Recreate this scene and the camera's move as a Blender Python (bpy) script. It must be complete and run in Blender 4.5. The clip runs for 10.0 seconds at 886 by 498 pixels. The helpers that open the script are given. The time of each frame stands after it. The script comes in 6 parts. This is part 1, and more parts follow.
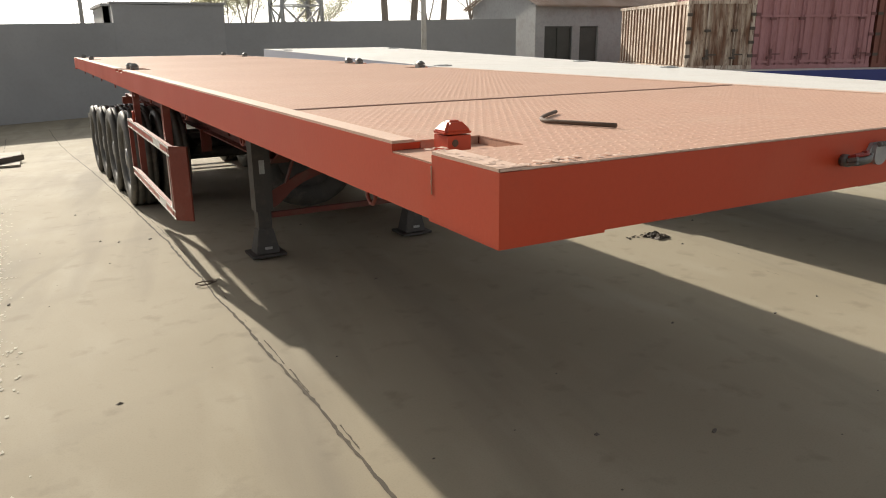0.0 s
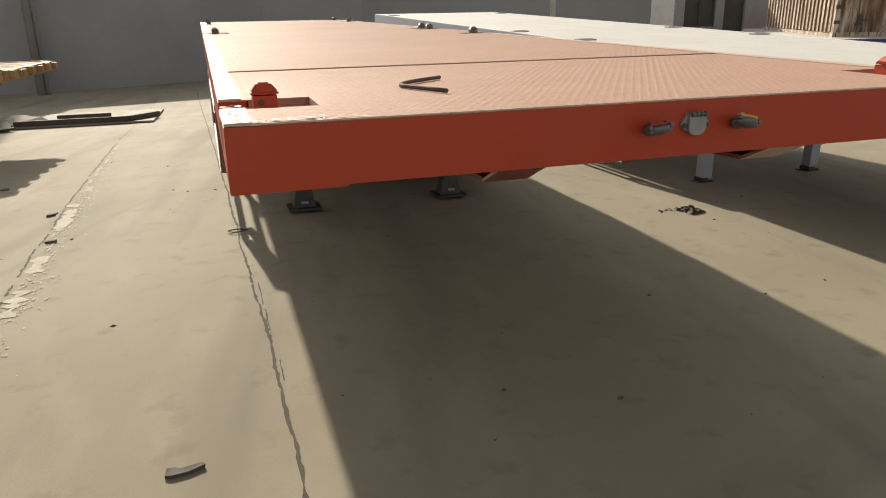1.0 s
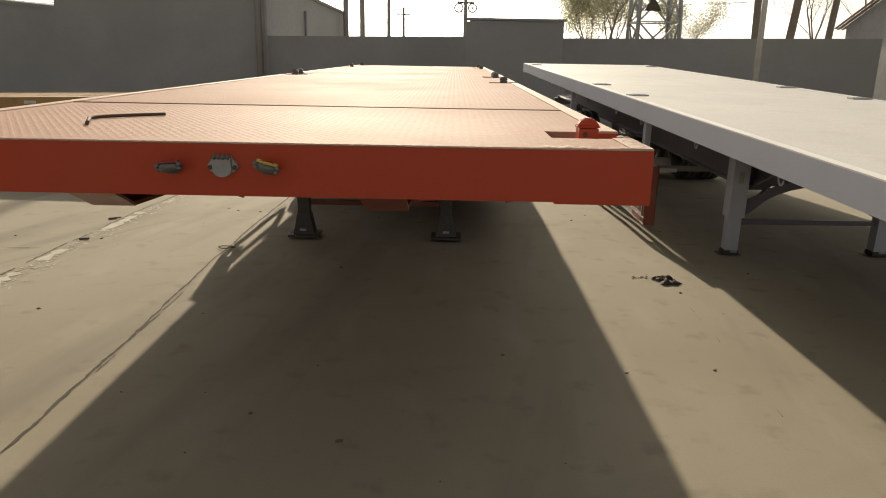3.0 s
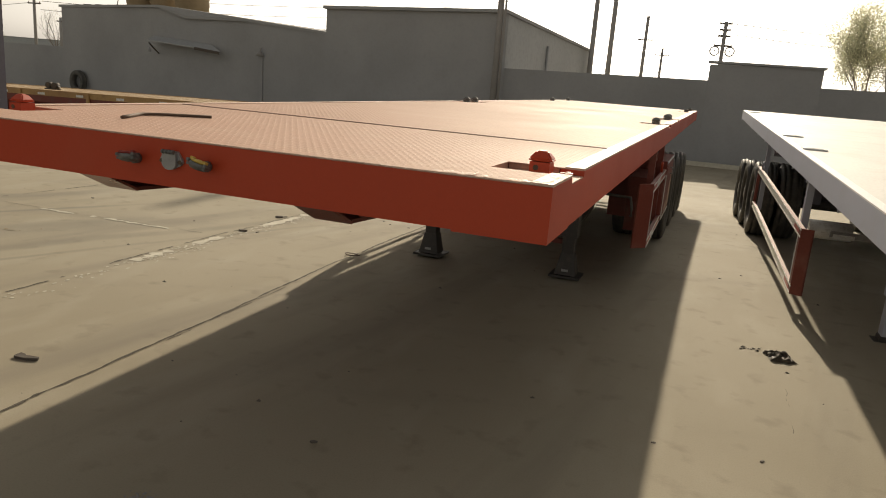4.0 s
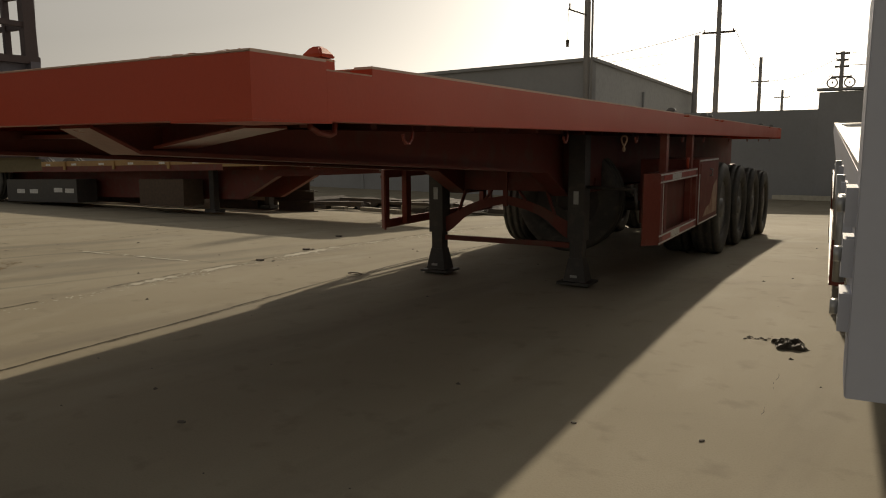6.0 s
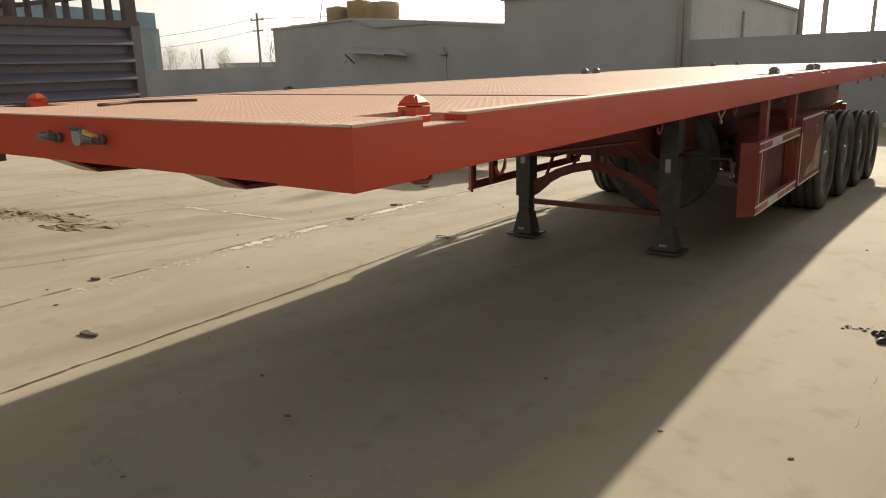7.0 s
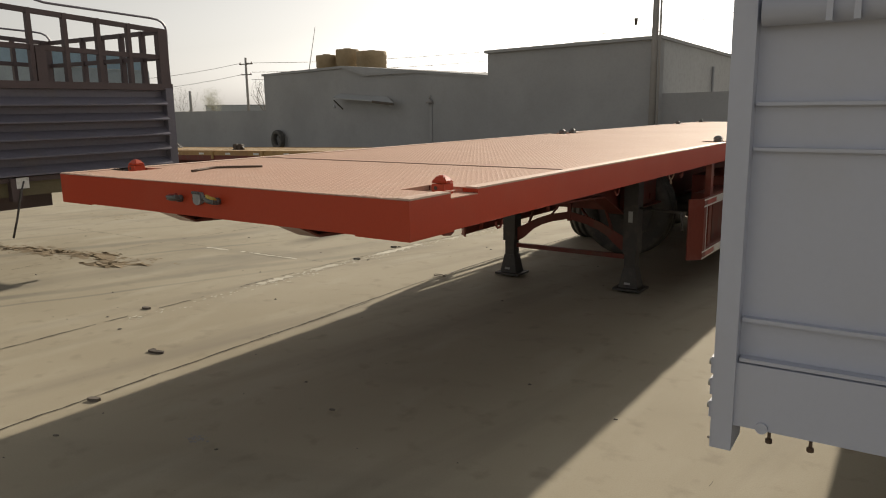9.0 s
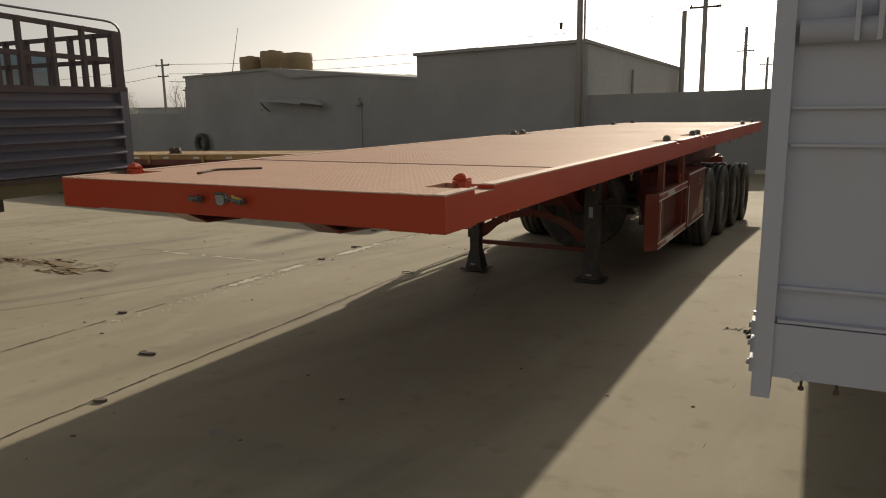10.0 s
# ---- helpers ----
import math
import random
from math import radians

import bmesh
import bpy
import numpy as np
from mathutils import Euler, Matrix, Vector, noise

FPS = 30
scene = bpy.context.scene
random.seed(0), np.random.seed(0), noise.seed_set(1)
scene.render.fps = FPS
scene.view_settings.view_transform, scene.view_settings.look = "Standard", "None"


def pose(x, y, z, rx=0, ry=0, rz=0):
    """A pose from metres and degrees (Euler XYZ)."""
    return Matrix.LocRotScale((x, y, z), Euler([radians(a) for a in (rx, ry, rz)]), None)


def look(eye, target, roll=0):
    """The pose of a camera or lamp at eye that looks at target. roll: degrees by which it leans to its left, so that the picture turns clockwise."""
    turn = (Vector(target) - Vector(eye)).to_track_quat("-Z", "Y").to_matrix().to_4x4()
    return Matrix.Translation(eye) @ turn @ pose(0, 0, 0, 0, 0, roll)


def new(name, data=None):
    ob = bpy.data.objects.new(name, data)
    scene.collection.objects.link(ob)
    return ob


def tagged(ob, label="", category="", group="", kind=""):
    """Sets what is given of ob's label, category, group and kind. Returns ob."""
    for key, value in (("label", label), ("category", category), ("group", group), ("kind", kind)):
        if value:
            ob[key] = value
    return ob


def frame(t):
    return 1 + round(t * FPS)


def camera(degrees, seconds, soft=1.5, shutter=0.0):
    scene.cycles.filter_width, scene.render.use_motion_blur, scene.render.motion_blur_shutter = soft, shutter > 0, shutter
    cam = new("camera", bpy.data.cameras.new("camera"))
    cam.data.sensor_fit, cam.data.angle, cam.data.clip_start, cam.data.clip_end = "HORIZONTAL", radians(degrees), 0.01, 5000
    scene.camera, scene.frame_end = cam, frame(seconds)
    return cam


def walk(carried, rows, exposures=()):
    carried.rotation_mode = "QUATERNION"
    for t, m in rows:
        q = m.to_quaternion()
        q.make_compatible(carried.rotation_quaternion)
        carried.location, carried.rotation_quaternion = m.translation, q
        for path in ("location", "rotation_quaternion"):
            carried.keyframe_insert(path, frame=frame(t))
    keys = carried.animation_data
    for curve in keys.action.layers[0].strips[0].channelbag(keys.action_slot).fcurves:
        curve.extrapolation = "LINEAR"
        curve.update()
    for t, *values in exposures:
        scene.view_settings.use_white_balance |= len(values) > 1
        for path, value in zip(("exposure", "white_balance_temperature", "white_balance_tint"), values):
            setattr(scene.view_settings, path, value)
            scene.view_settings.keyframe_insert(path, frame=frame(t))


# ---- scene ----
cam = camera(62.6, 10.0, soft=1.05)
PATH = [
    (0, (-2.038, -1.18, 1.558), (-1.101, 0.497, 1.002), -0.6),
    (0.5, (-1.686, -1.469, 1.543), (-0.909, 0.285, 0.975), 1.0),
    (1, (-1.277, -1.722, 1.561), (-0.706, 0.086, 0.924), -0.8),
    (1.5, (-0.847, -1.981, 1.581), (-0.498, -0.113, 0.957), -0.3),
    (2, (-0.345, -2.051, 1.604), (-0.115, -0.131, 1.092), 2.1),
    (2.2, (-0.129, -2.108, 1.571), (0.018, -0.169, 1.104), 1.2),
    (3.3, (0.976, -2.11, 1.568), (0.837, -0.188, 1.034), 2.3),
    (3.5, (1.186, -2.093, 1.569), (0.912, -0.185, 1.038), 3.2),
    (4, (1.634, -1.921, 1.569), (0.983, -0.087, 1.11), 4.5),
    (4.5, (2.053, -1.708, 1.585), (1.197, 0.047, 1.157), 4.8),
    (5, (2.398, -1.396, 1.293), (1.456, 0.312, 0.851), 3.3),
    (5.2, (2.444, -1.345, 1.143), (1.434, 0.332, 0.732), 2.8),
    (6.3, (2.492, -1.25, 1.088), (1.533, 0.484, 0.819), -1.3),
    (6.5, (2.476, -1.229, 1.15), (1.513, 0.483, 0.777), -2.6),
    (7, (2.466, -1.29, 1.445), (1.314, 0.269, 0.954), -1.5),
    (7.5, (2.631, -1.531, 1.567), (1.46, -0.003, 1.024), -1.1),
    (8, (2.74, -1.853, 1.614), (1.548, -0.307, 1.183), -3.1),
    (8.5, (2.871, -2.056, 1.656), (1.742, -0.44, 1.317), -1.4),
    (9, (2.916, -2.171, 1.65), (1.794, -0.561, 1.268), -0.7),
    (9.5, (2.759, -2.431, 1.634), (1.802, -0.708, 1.29), -0.8),
    (10, (2.677, -2.624, 1.663), (1.733, -0.903, 1.283), -0.9),
]
EXPOSURE = [(0.0, 0.35), (0.5, 0.25), (1.0, 0.15), (1.5, 0.1), (2.0, 0.05), (2.2, -0.25), (3.3, -0.2), (3.5, -0.15), (4.0, -0.2), (4.5, -0.25), (4.8, 0.0), (5.0, 0.15), (5.2, 0.15), (6.0, -0.9),
            (6.3, -1.1), (6.5, -1.05), (6.8, -0.05), (7.0, 0.3), (7.5, 0.25), (8.0, 0.1), (8.5, -0.1), (9.0, -0.15), (9.5, -0.52), (10.0, -0.57)]
WARMTH = ((0, 6700), (1, 6900), (2, 7300), (4.5, 7500), (6.5, 7700), (7, 7200), (8, 6850), (9, 6950), (9.5, 7250), (10, 7250))
walk(cam, [(t, look(eye, target, roll)) for t, eye, target, roll in PATH], [(t, stops, float(np.interp(t, *zip(*WARMTH))), 10) for t, stops in EXPOSURE])

# ---- world, sun ----
SUN_DIR = Vector((-0.25, 2.1, 1.0)).normalized()          # towards the sun
world = bpy.data.worlds.new("world")
scene.world = world
world.use_nodes = True
wn = world.node_tree
sky = wn.nodes.new("ShaderNodeTexSky")
sky.sky_type = 'NISHITA'
sky.sun_disc = False
sky.sun_elevation = math.asin(SUN_DIR.z)
sky.sun_rotation = math.atan2(SUN_DIR.x, SUN_DIR.y)
sky.air_density, sky.dust_density, sky.ozone_density = 1.0, 1.8, 0.6
wn.nodes["Background"].inputs["Strength"].default_value = 0.125
haze = wn.nodes.new("ShaderNodeHueSaturation")            # a hazy, milky sky
haze.inputs["Saturation"].default_value = 0.13
wn.links.new(sky.outputs["Color"], haze.inputs["Color"])
wn.links.new(haze.outputs["Color"], wn.nodes["Background"].inputs["Color"])
sun = new("sun", bpy.data.lights.new("sun", 'SUN'))
sun.data.energy, sun.data.angle, sun.data.color = 5.0, radians(0.9), (1.0, 0.92, 0.79)
sun.matrix_world = look(tuple(SUN_DIR * 60), (0, 0, 0))


# ---- materials ----
def material(name, colour, rough=0.6, metal=0.0, other=None, amount=0.5, big=1.2, fine=40.0, bump=0.1, dirt=None, dirt_amount=0.0, spec=0.5, streak=1.0, grain=0.35):
    """Base colour with broad patches of another, fine grain, dirt in spots, relief."""
    m = bpy.data.materials.new(name)
    m.use_nodes = True
    n, l = m.node_tree.nodes, m.node_tree.links
    b = n["Principled BSDF"]
    co = n.new("ShaderNodeTexCoord")
    mp = n.new("ShaderNodeMapping")                       # runs and streaks down the sheet
    mp.inputs["Scale"].default_value = (1, 1, streak)
    l.new(co.outputs["Object"], mp.inputs["Vector"])
    def tex(scale, detail=4.0):
        t = n.new("ShaderNodeTexNoise")
        t.inputs["Scale"].default_value, t.inputs["Detail"].default_value = scale, detail
        l.new(mp.outputs[0], t.inputs["Vector"])
        return t
    def ramp(src, lo, hi):
        r = n.new("ShaderNodeMapRange")
        r.inputs[1].default_value, r.inputs[2].default_value = lo, hi
        l.new(src, r.inputs[0])
        return r.outputs[0]
    def mix(fac, a, c, scale=1.0):
        x = n.new("ShaderNodeMix")
        x.data_type = 'RGBA'
        if scale != 1.0:
            s = n.new("ShaderNodeMath")
            s.operation = 'MULTIPLY'
            s.inputs[1].default_value = scale
            l.new(fac, s.inputs[0])
            fac = s.outputs[0]
        l.new(fac, x.inputs[0])
        if isinstance(a, tuple):
            x.inputs[6].default_value = (*a, 1)
        else:
            l.new(a, x.inputs[6])
        x.inputs[7].default_value = (*c, 1)
        return x.outputs[2]
    t1, t2 = tex(big, 6.0), tex(fine, 3.0)
    other = other or tuple(v * 0.72 for v in colour)
    out = mix(ramp(t1.outputs[0], 0.38, 0.68), colour, other, amount)
    out = mix(ramp(t2.outputs[0], 0.45, 0.75), out, tuple(v * 0.6 for v in colour), grain)
    if dirt:
        t3 = tex(big * 4.3, 8.0)
        out = mix(ramp(t3.outputs[0], 0.52, 0.66), out, dirt, dirt_amount)
    l.new(out, b.inputs["Base Color"])
    r = n.new("ShaderNodeMapRange")
    r.inputs[3].default_value, r.inputs[4].default_value = max(0.05, rough - 0.12), min(1.0, rough + 0.12)
    l.new(t1.outputs[0], r.inputs[0])
    l.new(r.outputs[0], b.inputs["Roughness"])
    b.inputs["Metallic"].default_value = metal
    b.inputs["Specular IOR Level"].default_value = spec
    if bump:
        u = n.new("ShaderNodeBump")
        u.inputs["Strength"].default_value, u.inputs["Distance"].default_value = bump, 0.01
        l.new(t2.outputs[0], u.inputs["Height"])
        l.new(u.outputs[0], b.inputs["Normal"])
    return m


ORANGE = material("orange paint", (0.465, 0.053, 0.018), 0.46, other=(0.41, 0.048, 0.018), amount=0.7, big=0.8, fine=60, bump=0.04, dirt=(0.44, 0.1, 0.05), dirt_amount=0.14, spec=0.4, grain=0.12)
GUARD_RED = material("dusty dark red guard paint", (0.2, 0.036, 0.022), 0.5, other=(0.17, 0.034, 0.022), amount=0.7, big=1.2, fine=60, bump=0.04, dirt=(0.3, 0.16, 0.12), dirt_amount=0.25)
# deck and tread: orange paled by dust and by sky glare put into the colour
DECK = material("dusty orange chequer plate paled by glare", (0.49, 0.3, 0.222), 0.7, other=(0.47, 0.3, 0.225), amount=0.8, big=0.9, fine=90, bump=0.05, dirt=(0.52, 0.37, 0.29), dirt_amount=0.4, spec=0.15)
TREAD = material("dusty worn tread paled by glare", (0.54, 0.35, 0.265), 0.68, other=(0.51, 0.335, 0.255), amount=0.8, big=0.9, fine=90, bump=0.05, spec=0.15)
# worn, chipped edge; the sun's glint along it is in the pale colour
EDGE = material("worn deck edge with painted glint", (0.6, 0.43, 0.34), 0.6, other=(0.54, 0.38, 0.29), amount=0.8, big=2.5, fine=90, bump=0.1, spec=0.3)
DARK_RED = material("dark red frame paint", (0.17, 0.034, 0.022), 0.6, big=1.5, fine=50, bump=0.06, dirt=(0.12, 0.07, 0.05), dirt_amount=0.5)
# white sides and bulkhead: the blue-grey of their shade is in the colour
WHITE = material("white paint toned blue-grey for shade", (0.475, 0.5, 0.58), 0.6, other=(0.45, 0.475, 0.545), amount=0.6, big=0.8, fine=60, bump=0.01, dirt=(0.4, 0.39, 0.37), dirt_amount=0.12, spec=0.3, grain=0.05)
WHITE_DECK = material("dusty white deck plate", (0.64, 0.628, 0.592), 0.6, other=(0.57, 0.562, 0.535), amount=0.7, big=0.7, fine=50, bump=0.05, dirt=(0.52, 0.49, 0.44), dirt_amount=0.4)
# brighter white paints the sun's highlight along the white trailer's edge
EDGE_WHITE = material("white edge with painted glint", (0.82, 0.81, 0.78), 0.4, other=(0.72, 0.71, 0.68), amount=0.8, big=3.0, fine=90, bump=0.1)
BLACK = material("black leg paint", (0.05, 0.046, 0.043), 0.55, other=(0.075, 0.064, 0.056), big=4, fine=60, bump=0.08, dirt=(0.12, 0.1, 0.08), dirt_amount=0.3)
RUBBER = material("dusty tyre rubber", (0.06, 0.058, 0.053), 0.62, other=(0.1, 0.094, 0.083), amount=0.8, big=3, fine=90, bump=0.15, dirt=(0.17, 0.155, 0.125), dirt_amount=0.4)
RIM = material("grey wheel steel", (0.3, 0.3, 0.3), 0.45, metal=0.5, big=5, fine=60, bump=0.05, dirt=(0.14, 0.1, 0.07), dirt_amount=0.4)
STEEL = material("galvanised steel", (0.42, 0.43, 0.43), 0.42, metal=0.7, big=6, fine=80, bump=0.05, dirt=(0.2, 0.17, 0.13), dirt_amount=0.3)
CAST = material("dull cast metal", (0.16, 0.165, 0.16), 0.5, metal=0.4, big=20, fine=150, bump=0.1)
ALU = material("grey aluminium socket", (0.34, 0.35, 0.36), 0.5, metal=0.4, big=20, fine=150, bump=0.08)
RUST = material("rusty rod steel", (0.11, 0.07, 0.045), 0.75, other=(0.06, 0.045, 0.035), big=18, fine=160, bump=0.2)
YELLOW = material("yellow plastic", (0.6, 0.42, 0.08), 0.4, big=20, fine=120, bump=0.04)
RED = material("red plastic", (0.27, 0.03, 0.022), 0.4, big=20, fine=120, bump=0.04)
STRIPE = material("white reflective tape", (0.72, 0.72, 0.7), 0.35, big=8, fine=90, bump=0.03, dirt=(0.4, 0.36, 0.3), dirt_amount=0.5)
STRIPE_RED = material("red reflective tape", (0.4, 0.05, 0.035), 0.35, big=8, fine=90, bump=0.03)
WORN = material("worn pale plate", (0.55, 0.4, 0.3), 0.5, other=(0.3, 0.12, 0.07), amount=0.9, big=6, fine=60, bump=0.1)
SEAM = material("brown weld metal", (0.33, 0.2, 0.15), 0.6, other=(0.42, 0.28, 0.21), big=9, fine=120, bump=0.15)
# flange red, lighter than the frame to stand for light bounced off the ground
NOSE = material("worn glossy red lightened for bounce", (0.24, 0.05, 0.03), 0.3, other=(0.2, 0.06, 0.04), big=5, fine=60, bump=0.05)
WALL = material("grey cement render", (0.32, 0.325, 0.33), 0.9, other=(0.265, 0.27, 0.275), amount=0.8, big=0.35, fine=9, bump=0.1, dirt=(0.25, 0.25, 0.245), dirt_amount=0.2, grain=0.12)
HOUSE_WALL = material("pale grey house render", (0.36, 0.37, 0.38), 0.9, other=(0.3, 0.3, 0.31), amount=0.8, big=0.5, fine=12, bump=0.12, dirt=(0.24, 0.22, 0.2), dirt_amount=0.3)
PANEL = material("pale cladding", (0.37, 0.38, 0.385), 0.7, other=(0.33, 0.34, 0.345), amount=0.6, big=0.3, fine=6, bump=0.05)
TIN = material("rusty tin roof", (0.3, 0.23, 0.19), 0.6, other=(0.2, 0.12, 0.08), amount=0.9, big=1.2, fine=14, bump=0.2, metal=0.2)
DOOR_GREEN = material("dark grey-green door", (0.06, 0.065, 0.06), 0.6, big=2, fine=25, bump=0.08)
TAN = material("tan tank plastic", (0.36, 0.27, 0.16), 0.8, other=(0.28, 0.2, 0.11), amount=0.8, big=1.5, fine=10, bump=0.2)
RUSTY_BOX = material("rusty cream container paint", (0.62, 0.54, 0.45), 0.7, other=(0.2, 0.1, 0.06), amount=0.9, big=4.5, fine=16, bump=0.2, dirt=(0.11, 0.055, 0.035), dirt_amount=1.0, streak=0.16)
RUST_BROWN = material("rusted container troughs", (0.2, 0.105, 0.06), 0.8, other=(0.34, 0.24, 0.17), amount=0.8, big=5.0, fine=16, bump=0.25, dirt=(0.1, 0.05, 0.03), dirt_amount=0.8, streak=0.14)
FLAKING = material("cream paint flaking off rust", (0.17, 0.085, 0.05), 0.8, other=(0.56, 0.47, 0.38), amount=0.95, big=6.5, fine=22, bump=0.3, dirt=(0.1, 0.05, 0.03), dirt_amount=0.7, streak=0.16)
PINK = material("faded pink container paint", (0.39, 0.19, 0.2), 0.65, other=(0.33, 0.155, 0.16), amount=0.8, big=0.8, fine=14, bump=0.1, dirt=(0.25, 0.1, 0.08), dirt_amount=0.3, streak=0.3)
PINK_DARK = material("rusty dark pink fittings", (0.17, 0.07, 0.07), 0.7, big=6, fine=30, bump=0.2)
BROWN = material("dark brown container paint", (0.2, 0.07, 0.05), 0.65, big=0.8, fine=14, bump=0.1, dirt=(0.12, 0.05, 0.03), dirt_amount=0.4)
BLUE = material("blue trailer paint", (0.02, 0.035, 0.2), 0.4, big=1, fine=40, bump=0.04)
STAKE = material("grey-violet trailer paint", (0.145, 0.14, 0.172), 0.36, other=(0.115, 0.11, 0.138), amount=0.7, big=0.9, fine=40, bump=0.05, dirt=(0.16, 0.14, 0.13), dirt_amount=0.3)
STAKE_DARK = material("dark brown stake paint", (0.085, 0.06, 0.062), 0.55, big=2, fine=50, bump=0.06)
WOOD = material("weathered yellow deck wood", (0.4, 0.28, 0.15), 0.8, other=(0.29, 0.18, 0.085), amount=0.9, big=2.5, fine=30, bump=0.25)
YELLOW_PAINT = material("faded yellow trailer paint", (0.42, 0.26, 0.1), 0.6, other=(0.32, 0.17, 0.07), amount=0.8, big=1.5, fine=30, bump=0.08, dirt=(0.2, 0.1, 0.05), dirt_amount=0.4)
SCRAP = material("dark scrap metal", (0.075, 0.062, 0.052), 0.8, other=(0.14, 0.11, 0.085), big=5, fine=50, bump=0.2)
BOARD = material("weathered board", (0.36, 0.33, 0.27), 0.85, other=(0.26, 0.23, 0.18), big=4, fine=40, bump=0.2)
POLE = material("concrete utility pole", (0.3, 0.29, 0.28), 0.85, big=1.5, fine=25, bump=0.1)
PALE_POLE = material("pale whitewashed pole", (0.62, 0.61, 0.58), 0.85, big=1.5, fine=25, bump=0.1, dirt=(0.4, 0.38, 0.34), dirt_amount=0.4)
BARK = material("grey-brown bark", (0.24, 0.205, 0.175), 0.9, big=3, fine=20, bump=0.3)
LEAF = material("sparse spring leaves", (0.42, 0.42, 0.27), 0.7, other=(0.34, 0.34, 0.2), big=0.8, fine=6, bump=0.0)
for node in LEAF.node_tree.nodes:
    if node.type == 'BSDF_PRINCIPLED':
        node.inputs["Transmission Weight"].default_value = 0.5
BRICK = material("grey brick", (0.15, 0.13, 0.11), 0.9, other=(0.12, 0.1, 0.085), big=14, fine=90, bump=0.3)
OIL = material("black oily lump", (0.05, 0.038, 0.026), 0.65, other=(0.09, 0.065, 0.038), big=10, fine=70, bump=0.3)
BLUE_ROOF = material("far blue cladding", (0.2, 0.31, 0.4), 0.6, big=0.3, fine=4, bump=0.02)
HALL_GREY = material("far grey-blue hall wall", (0.27, 0.32, 0.35), 0.7, big=0.3, fine=4, bump=0.02)
CRACK = material("dirt in the joint", (0.07, 0.06, 0.045), 0.95, other=(0.14, 0.115, 0.085), big=6, fine=60, bump=0.2)
STRAW = material("straw and dirt", (0.27, 0.205, 0.125), 0.95, other=(0.14, 0.105, 0.065), big=5, fine=50, bump=0.3)
LIME = material("pale mortar residue", (0.57, 0.54, 0.45), 0.95, other=(0.42, 0.385, 0.31), big=8, fine=60, bump=0.3)


